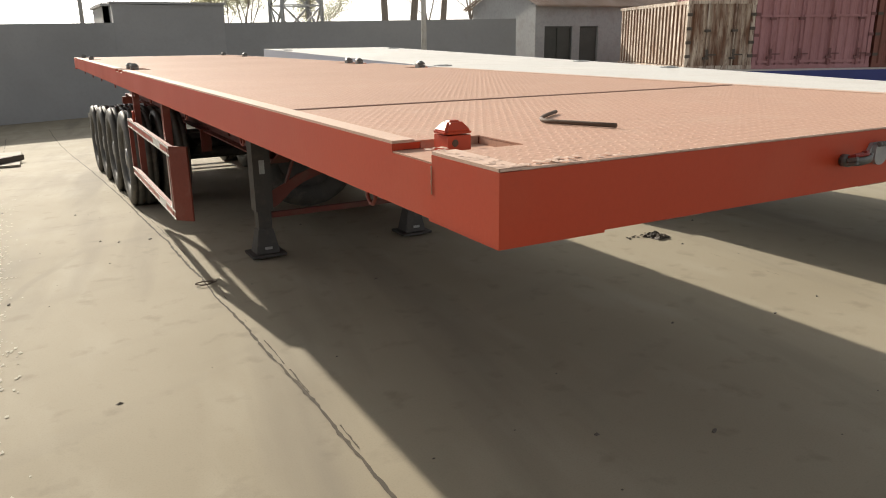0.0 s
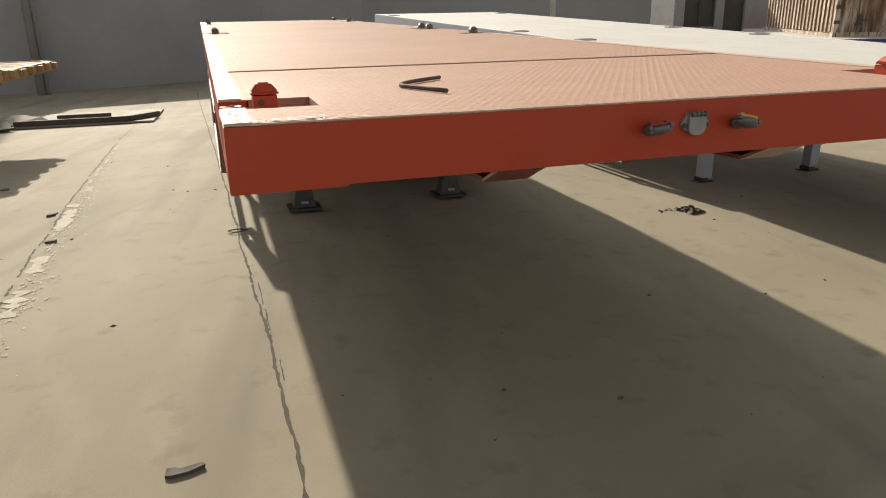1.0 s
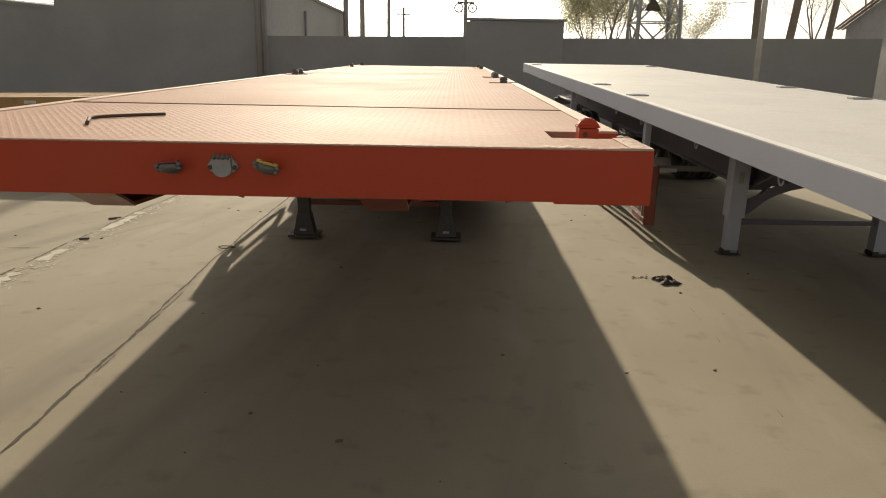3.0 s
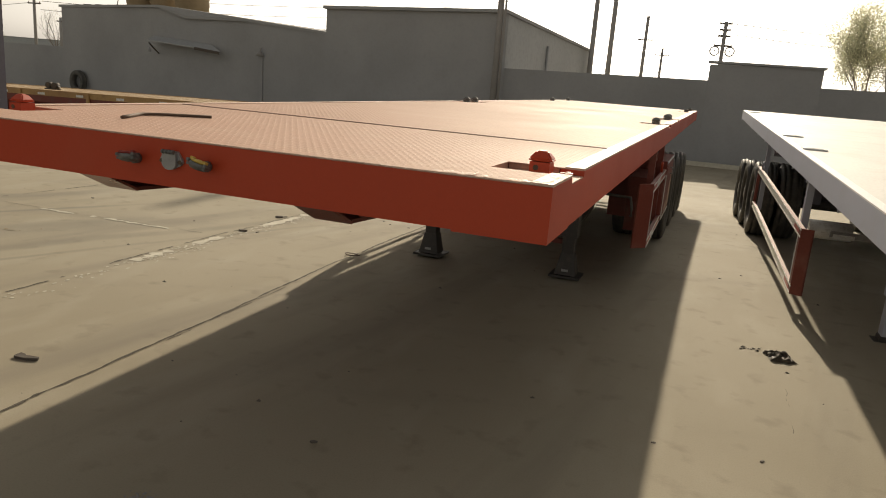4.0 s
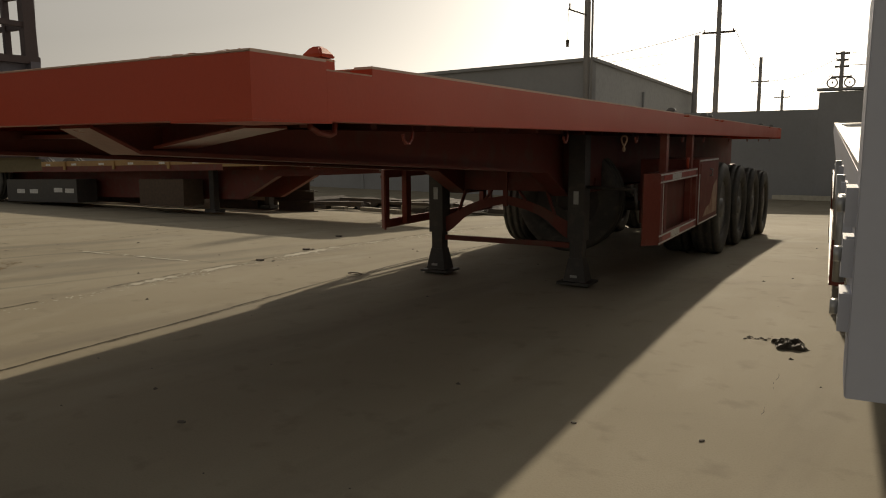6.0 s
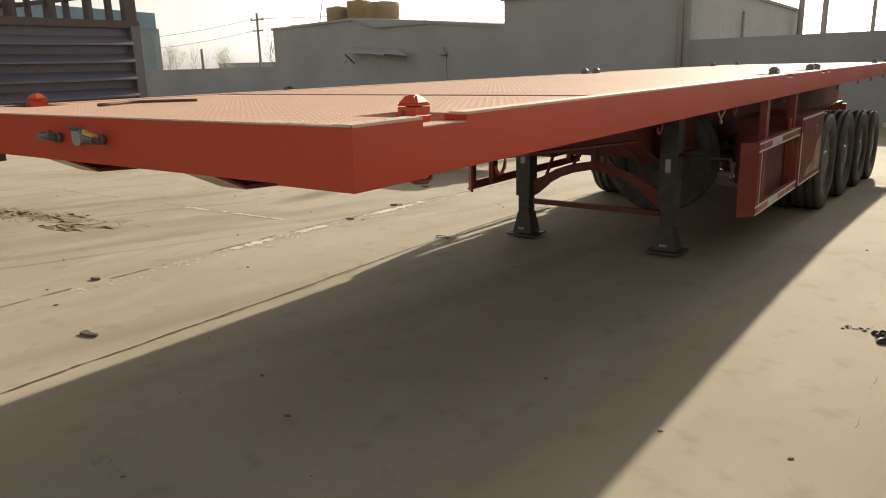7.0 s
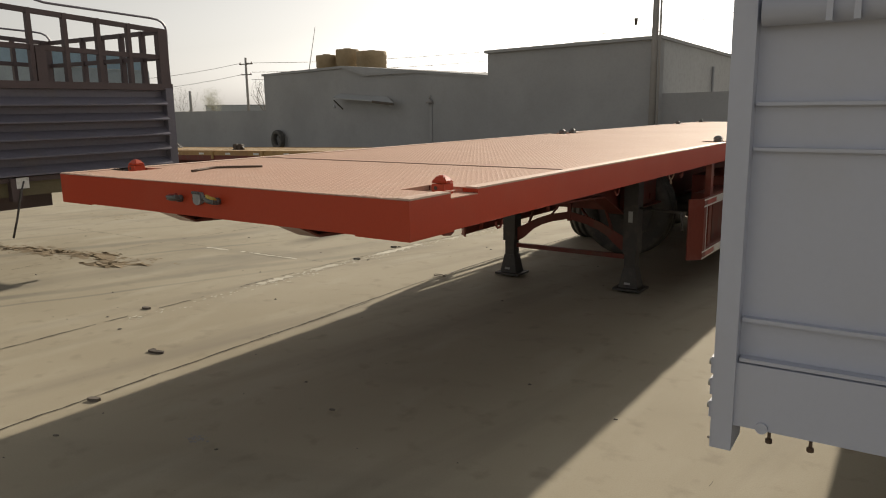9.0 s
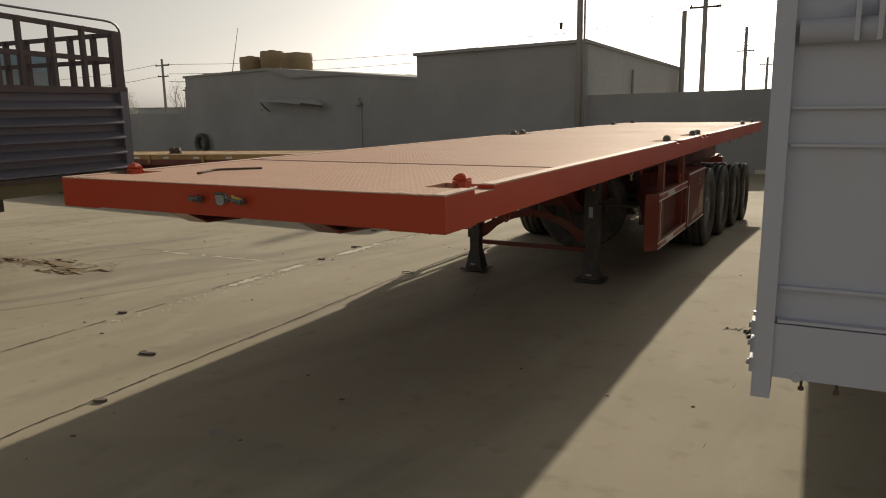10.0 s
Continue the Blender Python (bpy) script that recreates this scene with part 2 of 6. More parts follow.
def concrete_material():
    m = bpy.data.materials.new("yard concrete")
    m.use_nodes = True
    n, l = m.node_tree.nodes, m.node_tree.links
    b = n["Principled BSDF"]
    co = n.new("ShaderNodeTexCoord")
    def noise_of(scale, detail, stretch=(1, 1, 1), turn=0):
        mp = n.new("ShaderNodeMapping")
        mp.inputs["Scale"].default_value = stretch
        mp.vector_type = "TEXTURE" if turn else "POINT"
        if turn:
            mp.inputs["Rotation"].default_value = (0, 0, radians(turn))
            mp.inputs["Scale"].default_value = tuple(1 / v for v in stretch)
        l.new(co.outputs["Object"], mp.inputs["Vector"])
        t = n.new("ShaderNodeTexNoise")
        t.inputs["Scale"].default_value, t.inputs["Detail"].default_value = scale, detail
        l.new(mp.outputs[0], t.inputs["Vector"])
        return t.outputs[0]
    def layer(last, src, lo, hi, colour, amount):
        r = n.new("ShaderNodeMapRange")
        r.inputs[1].default_value, r.inputs[2].default_value, r.inputs[4].default_value = lo, hi, amount
        l.new(src, r.inputs[0])
        x = n.new("ShaderNodeMix")
        x.data_type = 'RGBA'
        l.new(r.outputs[0], x.inputs[0])
        if isinstance(last, tuple):
            x.inputs[6].default_value = (*last, 1)
        else:
            l.new(last, x.inputs[6])
        x.inputs[7].default_value = (*colour, 1)
        return x.outputs[2]
    grain = noise_of(120, 3)
    out = layer((0.339, 0.302, 0.227), noise_of(0.5, 6), 0.4, 0.65, (0.296, 0.261, 0.191), 0.9)
    out = layer(out, noise_of(2.2, 8, (1, 0.35, 1)), 0.52, 0.7, (0.381, 0.347, 0.27), 0.6)
    out = layer(out, noise_of(5.5, 8), 0.58, 0.72, (0.213, 0.185, 0.139), 0.5)
    out = layer(out, noise_of(0.9, 5, (0.25, 1.6, 1), 22), 0.56, 0.68, (0.204, 0.185, 0.153), 0.25)
    out = layer(out, noise_of(1.1, 6, (1.5, 0.16, 1), -9), 0.54, 0.7, (0.176, 0.157, 0.13), 0.5)
    # soft darker bands that cross the yard at a slant
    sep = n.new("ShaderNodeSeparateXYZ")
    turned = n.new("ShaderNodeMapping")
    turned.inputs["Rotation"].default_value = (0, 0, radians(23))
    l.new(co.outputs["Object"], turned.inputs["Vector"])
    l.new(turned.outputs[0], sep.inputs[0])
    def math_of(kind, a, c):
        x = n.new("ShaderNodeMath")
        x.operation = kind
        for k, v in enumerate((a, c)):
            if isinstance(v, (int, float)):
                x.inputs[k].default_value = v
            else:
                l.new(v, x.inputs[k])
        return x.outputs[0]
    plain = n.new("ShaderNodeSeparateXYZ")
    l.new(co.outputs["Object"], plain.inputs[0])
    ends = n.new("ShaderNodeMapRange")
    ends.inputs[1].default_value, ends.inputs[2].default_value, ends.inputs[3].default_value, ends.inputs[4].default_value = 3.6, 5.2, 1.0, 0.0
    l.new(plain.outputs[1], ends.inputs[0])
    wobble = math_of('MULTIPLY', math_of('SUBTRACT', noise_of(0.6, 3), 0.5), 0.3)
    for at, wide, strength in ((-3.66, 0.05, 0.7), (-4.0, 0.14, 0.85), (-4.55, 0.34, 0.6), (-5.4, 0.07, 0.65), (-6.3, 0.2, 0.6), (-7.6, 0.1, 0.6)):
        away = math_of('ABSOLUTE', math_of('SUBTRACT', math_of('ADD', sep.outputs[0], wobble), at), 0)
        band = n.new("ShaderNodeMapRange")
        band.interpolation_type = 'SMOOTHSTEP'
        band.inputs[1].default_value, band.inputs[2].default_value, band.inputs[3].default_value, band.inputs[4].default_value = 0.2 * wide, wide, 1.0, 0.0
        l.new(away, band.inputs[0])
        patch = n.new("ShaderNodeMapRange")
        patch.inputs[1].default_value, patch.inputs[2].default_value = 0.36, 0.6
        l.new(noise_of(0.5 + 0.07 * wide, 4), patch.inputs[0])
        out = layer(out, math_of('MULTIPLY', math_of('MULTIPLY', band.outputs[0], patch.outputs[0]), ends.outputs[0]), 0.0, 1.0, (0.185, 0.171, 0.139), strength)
    out = layer(out, grain, 0.5, 0.75, (0.204, 0.171, 0.13), 0.22)
    l.new(out, b.inputs["Base Color"])
    b.inputs["Roughness"].default_value = 0.85
    b.inputs["Specular IOR Level"].default_value = 0.3
    u = n.new("ShaderNodeBump")
    u.inputs["Strength"].default_value, u.inputs["Distance"].default_value = 0.16, 0.006
    l.new(grain, u.inputs["Height"])
    l.new(u.outputs[0], b.inputs["Normal"])
    return m


OLIVE = material("dusty olive chassis paint", (0.13, 0.11, 0.06), 0.7, other=(0.1, 0.085, 0.05), big=2, fine=40, bump=0.1)
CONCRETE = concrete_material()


# ---- builders ----
def box(bm, x0, x1, y0, y1, z0, z1, turn=None):
    v = [bm.verts.new(p) for p in ((x0, y0, z0), (x1, y0, z0), (x1, y1, z0), (x0, y1, z0), (x0, y0, z1), (x1, y0, z1), (x1, y1, z1), (x0, y1, z1))]
    for f in ((3, 2, 1, 0), (4, 5, 6, 7), (0, 1, 5, 4), (1, 2, 6, 5), (2, 3, 7, 6), (3, 0, 4, 7)):
        bm.faces.new([v[i] for i in f])
    if turn:
        bmesh.ops.transform(bm, matrix=turn, verts=v)
    return v


def rod(bm, a, b, r0, r1=None, seg=8):
    """A round bar from a to b."""
    a, b = Vector(a), Vector(b)
    r1 = r0 if r1 is None else r1
    q = (b - a).to_track_quat("Z", "Y")
    rings = []
    for p, r in ((a, r0), (b, r1)):
        rings.append([bm.verts.new(p + q @ Vector((r * math.cos(k * math.tau / seg), r * math.sin(k * math.tau / seg), 0))) for k in range(seg)])
    for k in range(seg):
        f = bm.faces.new((rings[0][k], rings[0][(k + 1) % seg], rings[1][(k + 1) % seg], rings[1][k]))
        f.smooth = seg > 6
    bm.faces.new(rings[0][::-1])
    bm.faces.new(rings[1])


def tube(bm, pts, r, seg=7):
    """A bent round bar along pts, in one skin."""
    pts = [Vector(p) for p in pts]
    rings = []
    for i, p in enumerate(pts):
        d = (pts[min(i + 1, len(pts) - 1)] - pts[max(i - 1, 0)]).normalized()
        q = d.to_track_quat("Z", "Y")
        rings.append([bm.verts.new(p + q @ Vector((r * math.cos(k * math.tau / seg), r * math.sin(k * math.tau / seg), 0))) for k in range(seg)])
    for a, b in zip(rings, rings[1:]):
        for k in range(seg):
            bm.faces.new((a[k], a[(k + 1) % seg], b[(k + 1) % seg], b[k])).smooth = True
    bm.faces.new(rings[0][::-1])
    bm.faces.new(rings[-1])


def bar(bm, a, b, w, h):
    """A flat or square bar from a to b, w across, h high."""
    a, b = Vector(a), Vector(b)
    d = b - a
    q = d.to_track_quat("Y", "Z").to_matrix().to_4x4()
    box(bm, -w / 2, w / 2, 0, d.length, -h / 2, h / 2, Matrix.Translation(a) @ q)


def prism(bm, pts, lo, hi, axis="y"):
    """A solid with the outline pts, drawn out along an axis."""
    def at(p, s):
        return {"x": (s, p[0], p[1]), "y": (p[0], s, p[1]), "z": (p[0], p[1], s)}[axis]
    a = [bm.verts.new(at(p, lo)) for p in pts]
    b = [bm.verts.new(at(p, hi)) for p in pts]
    bm.faces.new(a), bm.faces.new(b[::-1])
    for k in range(len(pts)):
        bm.faces.new((a[k], b[k], b[(k + 1) % len(pts)], a[(k + 1) % len(pts)]))


def lathe(bm, profile, seg=28, closed=False):
    """A body of rotation round the x axis; profile of (x, radius)."""
    rings = [[bm.verts.new((x, r * math.cos(k * math.tau / seg), r * math.sin(k * math.tau / seg))) for k in range(seg)] for x, r in profile]
    pairs = list(zip(rings, rings[1:])) + ([(rings[-1], rings[0])] if closed else [])
    for a, b in pairs:
        for k in range(seg):
            bm.faces.new((a[k], b[k], b[(k + 1) % seg], a[(k + 1) % seg])).smooth = True
    if not closed:
        bm.faces.new(rings[0]), bm.faces.new(rings[-1][::-1])


def soften(bm, width, segments=2):
    bmesh.ops.bevel(bm, geom=[e for e in bm.edges if len(e.link_faces) == 2 and e.calc_face_angle(0) > 0.5], offset=width, segments=segments, affect='EDGES', clamp_overlap=True)


def mesh_of(name, bm, mat, bevel=0.0):
    if bevel:
        soften(bm, bevel)
    bmesh.ops.recalc_face_normals(bm, faces=bm.faces)
    me = bpy.data.meshes.new(name)
    bm.to_mesh(me)
    bm.free()
    me.materials.append(mat)
    return me


def part(name, bm, mat, parent, label="", bevel=0.0, at=None):
    """One mesh under a thing or a part."""
    ob = new(name, bm if isinstance(bm, bpy.types.Mesh) else mesh_of(name, bm, mat, bevel))
    ob.parent = parent
    if at is not None:
        ob.matrix_local = at
    return tagged(ob, label)


def thing(name, label, category, m=None, group="", kind=""):
    ob = new(name)
    ob.empty_display_size = 0.2
    if m is not None:
        ob.matrix_world = m
    return tagged(ob, label, category, group, kind)


def solo(name, bm, mat, label, category, m=None, group="", kind="", bevel=0.0):
    """A thing that is one mesh."""
    ob = new(name, mesh_of(name, bm, mat, bevel))
    if m is not None:
        ob.matrix_world = m
    return tagged(ob, label, category, group, kind)


def raw(name, verts, faces, mat):
    me = bpy.data.meshes.new(name)
    me.from_pydata(verts, [], faces)
    me.update()
    me.materials.append(mat)
    return me


def ground_z(y):
    """The yard falls away towards the far wall."""
    return float(np.interp(y, (3.0, 5.0, 7.0, 9.0, 11.0, 13.0, 16.0, 19.0, 22.0, 26.0), (0, -0.035, -0.12, -0.225, -0.35, -0.49, -0.7, -0.87, -0.97, -1.0)))


# ---- ground ----
def build_ground():
    xs = np.unique(np.concatenate([[-1500, -700, -300, -150, -80], np.linspace(-45, 45, 61), [80, 150, 300, 700, 1500]]))
    ys = np.unique(np.concatenate([[-1500, -600, -200, -80, -30, -12], np.linspace(-8, 30, 77), [34, 40, 50, 80, 150, 300, 700, 1500, 2600]]))
    verts = [(x, y, ground_z(y)) for y in ys for x in xs]
    w = len(xs)
    faces = [(j * w + i, j * w + i + 1, (j + 1) * w + i + 1, (j + 1) * w + i) for j in range(len(ys) - 1) for i in range(w - 1)]
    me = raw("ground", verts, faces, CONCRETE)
    for f in me.polygons:
        f.use_smooth = True
    return tagged(new("ground", me), "pale dusty concrete yard with cracked joints and stains", "ground", kind="structure")


ground = build_ground()


def runs_of(rnd, steps, gaps):
    """Which steps of a broken strip are there: runs and breaks of uneven length."""
    on, kept = True, []
    for k in range(steps):
        if rnd.random() < (0.16 * gaps / (1 - gaps) if on else 0.16):
            on = not on
        if on:
            kept.append(k)
    return kept


def joint(x_at, y0, y1, width, mat, name, seed, wander=0.012, lift=0.003, gaps=0.0):
    """A ragged strip of dirt along a slab joint."""
    rnd = random.Random(seed)
    verts = []
    steps = int((y1 - y0) / 0.035)
    drift = 0.0
    for k in range(steps + 1):
        y = y0 + (y1 - y0) * k / steps
        drift = 0.9 * drift + rnd.uniform(-1, 1) * wander * 0.6
        w = width * rnd.uniform(0.35, 1.3)
        x = x_at(y) + drift
        verts += [(x - w / 2 + rnd.uniform(-1, 1) * width * 0.2, y, ground_z(y) + lift), (x + w / 2 + rnd.uniform(-1, 1) * width * 0.2, y, ground_z(y) + lift)]
    faces = [(2 * k, 2 * k + 1, 2 * k + 3, 2 * k + 2) for k in runs_of(rnd, steps, gaps)]
    ob = new(name, raw(name, verts, faces, mat))
    ob.parent = ground
    return ob


joint(lambda y: -1.095 - 0.02 * y, -6, 24, 0.016, CRACK, "joint", 1, wander=0.007)
joint(lambda y: -1.065 - 0.018 * y, 1.0, 9, 0.006, CRACK, "joint", 11, wander=0.005, gaps=0.5)
joint(lambda y: -2.485 - 0.009 * y, -6, 22, 0.016, CRACK, "joint", 2, wander=0.009, gaps=0.25)
joint(lambda y: 2.17 + 0.02 * y, 0.9, 2.7, 0.003, CRACK, "joint", 3, wander=0.012, gaps=0.5)
joint(lambda y: -2.41 - 0.009 * y, 2.4, 6.0, 0.1, LIME, "mortar_smear", 21, wander=0.006, gaps=0.42)
joint(lambda y: -2.43 - 0.009 * y, 5.8, 9.2, 0.03, LIME, "mortar_smear", 22, wander=0.006, gaps=0.45)
joint(lambda y: -5.2 - 0.02 * y, -6, 20, 0.014, CRACK, "joint", 4, gaps=0.5)


def cross_joint(y_at, x0, x1, width, mat, name, seed, gaps):
    """Broken mortar along a joint that runs across the yard."""
    rnd = random.Random(seed)
    verts = []
    steps = int((x1 - x0) / 0.05)
    for k in range(steps + 1):
        x = x0 + (x1 - x0) * k / steps
        w, y = width * rnd.uniform(0.3, 1.3), y_at(x) + rnd.uniform(-1, 1) * width * 0.3
        verts += [(x, y - w / 2, ground_z(y) + 0.004), (x + rnd.uniform(-0.01, 0.01), y + w / 2, ground_z(y) + 0.004)]
    faces = [(2 * k, 2 * k + 2, 2 * k + 3, 2 * k + 1) for k in runs_of(rnd, steps, gaps)]
    ob = new(name, raw(name, verts, faces, mat))
    ob.parent = ground


cross_joint(lambda x: 3.62 + 0.05 * x, -4.5, -3.0, 0.045, LIME, "mortar_smear", 31, 0.45)
cross_joint(lambda x: 3.65 + 0.05 * x, -7.5, -2.5, 0.012, CRACK, "joint", 32, 0.35)


def residue(seed=5):
    """Pale mortar crumbs beside the second joint."""
    rnd = random.Random(seed)
    verts, faces = [], []
    for _ in range(700):
        y = rnd.choice((rnd.uniform(1.0, 8.5), rnd.uniform(2.4, 5.8)))
        x = -2.46 - 0.009 * y + 0.02 + abs(rnd.gauss(0, 0.08))
        r, z = rnd.uniform(0.003, 0.013), ground_z(y) + 0.003
        k0 = len(verts)
        for k in range(5):
            a = k * math.tau / 5 + rnd.random()
            verts.append((x + r * math.cos(a) * rnd.uniform(0.5, 1.2), y + r * 1.6 * math.sin(a), z))
        verts.append((x, y, z + r * 0.12))
        faces += [(k0 + k, k0 + (k + 1) % 5, k0 + 5) for k in range(5)]
    ob = new("mortar_crumbs", raw("mortar_crumbs", verts, faces, LIME))
    return tagged(ob, "pale mortar crumbs scattered along a concrete joint", "crumbs", kind="stuff")


residue()


# ---- perimeter wall ----
def wall_run(name, a, b, top_a, top_b, thick=0.24, mat=None, label="plain grey cement-rendered yard wall"):
    bm = bmesh.new()
    a, b = Vector((*a, 0)), Vector((*b, 0))
    d = (b - a).normalized()
    s = Vector((-d.y, d.x, 0)) * thick
    lo = [a, b, b + s, a + s]
    tops = [top_a, top_b, top_b, top_a]
    v0 = [bm.verts.new((p.x, p.y, -1.3)) for p in lo]
    v1 = [bm.verts.new((p.x, p.y, t)) for p, t in zip(lo, tops)]
    bm.faces.new(v0[::-1]), bm.faces.new(v1)
    for k in range(4):
        bm.faces.new((v0[k], v0[(k + 1) % 4], v1[(k + 1) % 4], v1[k]))
    return solo(name, bm, mat or WALL, label, "wall", kind="structure", bevel=0.02)


wall_run("wall_north", (-6.1, 25.0), (1.15, 28.15), 2.05, 2.2)
wall_run("wall_north_pier", (1.05, 28.1), (4.95, 28.1), 2.78, 2.86, 0.5)
wall_run("wall_northeast", (4.9, 28.12), (14.1, 22.0), 2.2, 2.22)
wall_run("wall_west", (-75, 30.5), (-31.6, 28.75), 1.5, 1.58)
bm = bmesh.new()
box(bm, -3.0, 4.9, 27.55, 27.75, -1.02, -0.84)
solo("trim_kerb", bm, LIME, "pale concrete kerb along the foot of the yard wall", "kerb", kind="structure", bevel=0.02)
bm = bmesh.new()
box(bm, 0.97, 5.03, 28.02, 28.68, 2.84, 2.92)
solo("trim_pier_cap", bm, WALL, "projecting concrete cap on the wall pier", "wall cap", kind="structure", bevel=0.015)


# ---- flatbed trailers ----
def tyre_mesh():
    bm = bmesh.new()
    lathe(bm, [(-0.115, 0.30), (-0.135, 0.36), (-0.14, 0.43), (-0.125, 0.482), (-0.09, 0.498), (-0.088, 0.488), (-0.07, 0.488), (-0.068, 0.5), (-0.02, 0.502), (-0.018, 0.49), (0.018, 0.49),
               (0.02, 0.502), (0.068, 0.5), (0.07, 0.488), (0.088, 0.488), (0.09, 0.498), (0.125, 0.482), (0.14, 0.43), (0.135, 0.36), (0.115, 0.30)], 36, closed=True)
    return mesh_of("wheel", bm, RUBBER)


def rim_mesh():
    """Dished disc with hand holes, seen from +x."""
    bm = bmesh.new()
    lathe(bm, [(0.11, 0.305), (0.118, 0.295), (0.10, 0.285), (0.02, 0.27), (-0.02, 0.24), (-0.01, 0.19), (0.02, 0.15), (0.05, 0.12), (0.13, 0.1), (0.14, 0.07), (0.14, 0.0005)], 30)
    for k in range(10):
        a = k * math.tau / 10
        rod(bm, (0.03, 0.135 * math.cos(a), 0.135 * math.sin(a)), (0.07, 0.135 * math.cos(a), 0.135 * math.sin(a)), 0.012, seg=6)
    return mesh_of("rim", bm, RIM)


def lock_meshes(paint):
    """A twist lock: its box and its turning head."""
    a, b = bmesh.new(), bmesh.new()
    box(a, -0.033, 0.033, -0.034, 0.034, -0.03, 0.022)
    soften(a, 0.005)
    rod(a, (0, 0, 0.022), (0, 0, 0.029), 0.024, seg=12)
    for z, s, t in ((0.025, 0.038, 0.032), (0.031, 0.039, 0.033), (0.057, 0.018, 0.014)):
        for p in ((-s, -t), (s, -t), (s, t), (-s, t)):
            b.verts.new((p[0], p[1], z))
    bmesh.ops.convex_hull(b, input=b.verts)
    return mesh_of("lock_box", a, paint), mesh_of("lock_head", b, paint, 0.006)


def rope_hook(s, y, z, r=0.006):
    """A bar bent into a J under the side beam; it opens to the front."""
    b = bmesh.new()
    x = s * 1.19
    tube(b, [(x, y, z + 0.006), (x, y, z - 0.028), (x, y - 0.006, z - 0.046), (x, y - 0.022, z - 0.06), (x, y - 0.042, z - 0.06), (x, y - 0.056, z - 0.046), (x, y - 0.06, z - 0.03)], r, 8)
    return b


def flatbed(m, label, length, H, paint, deck_mat, frame_paint, leg_paint, foot_z, wheels, guard, guard_bar, locks, seam, guard_end):
    """A container flatbed; origin on the ground under the middle of its front edge, y to the rear. wheels: (y, z of centre)."""
    root = thing("flatbed_trailer", label, "trailer", m)
    drop = 0.157
    # beams
    bm = bmesh.new()
    prism(bm, [(-1.25, 0), (1.25, 0), (1.25, 0.28), (1.235, 0.28), (1.235, 0.1), (-1.235, 0.1), (-1.235, 0.28), (-1.25, 0.28)], H - drop, H - 0.004, "z")
    part("front_beam", bm, paint, root, bevel=0.005)
    bm = bmesh.new()
    box(bm, -1.25, 1.25, length - 0.1, length, H - drop - 0.02, H - 0.004)
    part("rear_beam", bm, paint, root, bevel=0.006)
    for s in (-1, 1):
        bm = bmesh.new()
        at = 0.2802
        for y in sorted(y for x, y in locks if x * s > 0) + [None]:
            end = length - 0.102 if y is None else y - 0.12
            for y0, y1, t in ((at, end, H - 0.004), (max(at, end), end + 0.21, H - 0.026)):
                if y is None and t < H - 0.01 or y1 <= y0:
                    continue
                prism(bm, [(s * 1.25, H - drop), (s * 1.25, t), (s * 1.17, t), (s * 1.17, t - 0.016), (s * 1.235, t - 0.016), (s * 1.235, H - drop + 0.014), (s * 1.17, H - drop + 0.014), (s * 1.17, H - drop)], y0, y1)
            at = end + 0.21
        part("side_beam", bm, paint, root)
        # smooth edge strip, left open at the lock pockets
        bm = bmesh.new()
        cuts = sorted(y for x, y in locks if x * s > 0)
        at = 0.004
        for y in cuts + [length + 1]:
            end = min(y - 0.12, length - 0.02)
            if end > at:
                box(bm, min(s * 1.185, s * 1.249), max(s * 1.185, s * 1.249), at, end, H - 0.0035, H + 0.004)
            at = y + 0.09
        # the strip's pale colour stands for sun caught on the edge
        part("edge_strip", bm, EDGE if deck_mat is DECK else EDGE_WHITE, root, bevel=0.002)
    # deck plates, with pockets cut for the locks
    ys = sorted({0.0} | {seam} | {length})
    for y0, y1 in zip(ys, ys[1:]):
        bm = bmesh.new()
        box(bm, -0.99, 0.99, y0 + 0.002, y1 - 0.002, H - 0.004, H)
        for s in (-1, 1):
            at = y0 + 0.002
            for y in sorted(y for x, y in locks if x * s > 0 and y0 < y < y1) + [1e3]:
                end = min(y - 0.12, y1 - 0.002)
                if end > at:
                    box(bm, min(s * 0.99, s * 1.185), max(s * 0.99, s * 1.185), at, end, H - 0.004, H)
                at = max(at, y + 0.09)
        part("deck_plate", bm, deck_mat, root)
    bm = bmesh.new()
    rnd = random.Random(3)
    prev = None
    for k in range(61):
        p = (-1.185 + 2.37 * k / 60, seam + rnd.uniform(-0.003, 0.003), H + 0.001)
        if prev:
            rod(bm, prev, p, 0.0045, seg=5)
        prev = p
    if paint is ORANGE:
        part("weld_seam", bm, SEAM, root, "brown weld seam across the deck")
    else:
        bm.free()
    # lock pockets and locks
    lock_box, lock_head = lock_meshes(paint)
    bare_box, bare_head = lock_meshes(CAST)
    for x, y in locks:
        s = 1 if x > 0 else -1
        bm = bmesh.new()
        box(bm, min(s * 0.99, s * 1.17), max(s * 0.99, s * 1.17), y - 0.125, y + 0.095, H - 0.03, H - 0.0225)
        box(bm, min(s * 0.985, s * 0.9895), max(s * 0.985, s * 0.9895), y - 0.12, y + 0.09, H - 0.03, H - 0.005)
        box(bm, min(s * 0.99, s * 1.165), max(s * 0.99, s * 1.165), y - 0.128, y - 0.1255, H - 0.03, H - 0.005)
        box(bm, min(s * 0.99, s * 1.165), max(s * 0.99, s * 1.165), y + 0.0955, y + 0.1, H - 0.03, H - 0.005)
        box(bm, min(s * 1.1702, s * 1.249), max(s * 1.1702, s * 1.249), y - 0.119, y + 0.089, H - 0.0255, H - 0.0215)
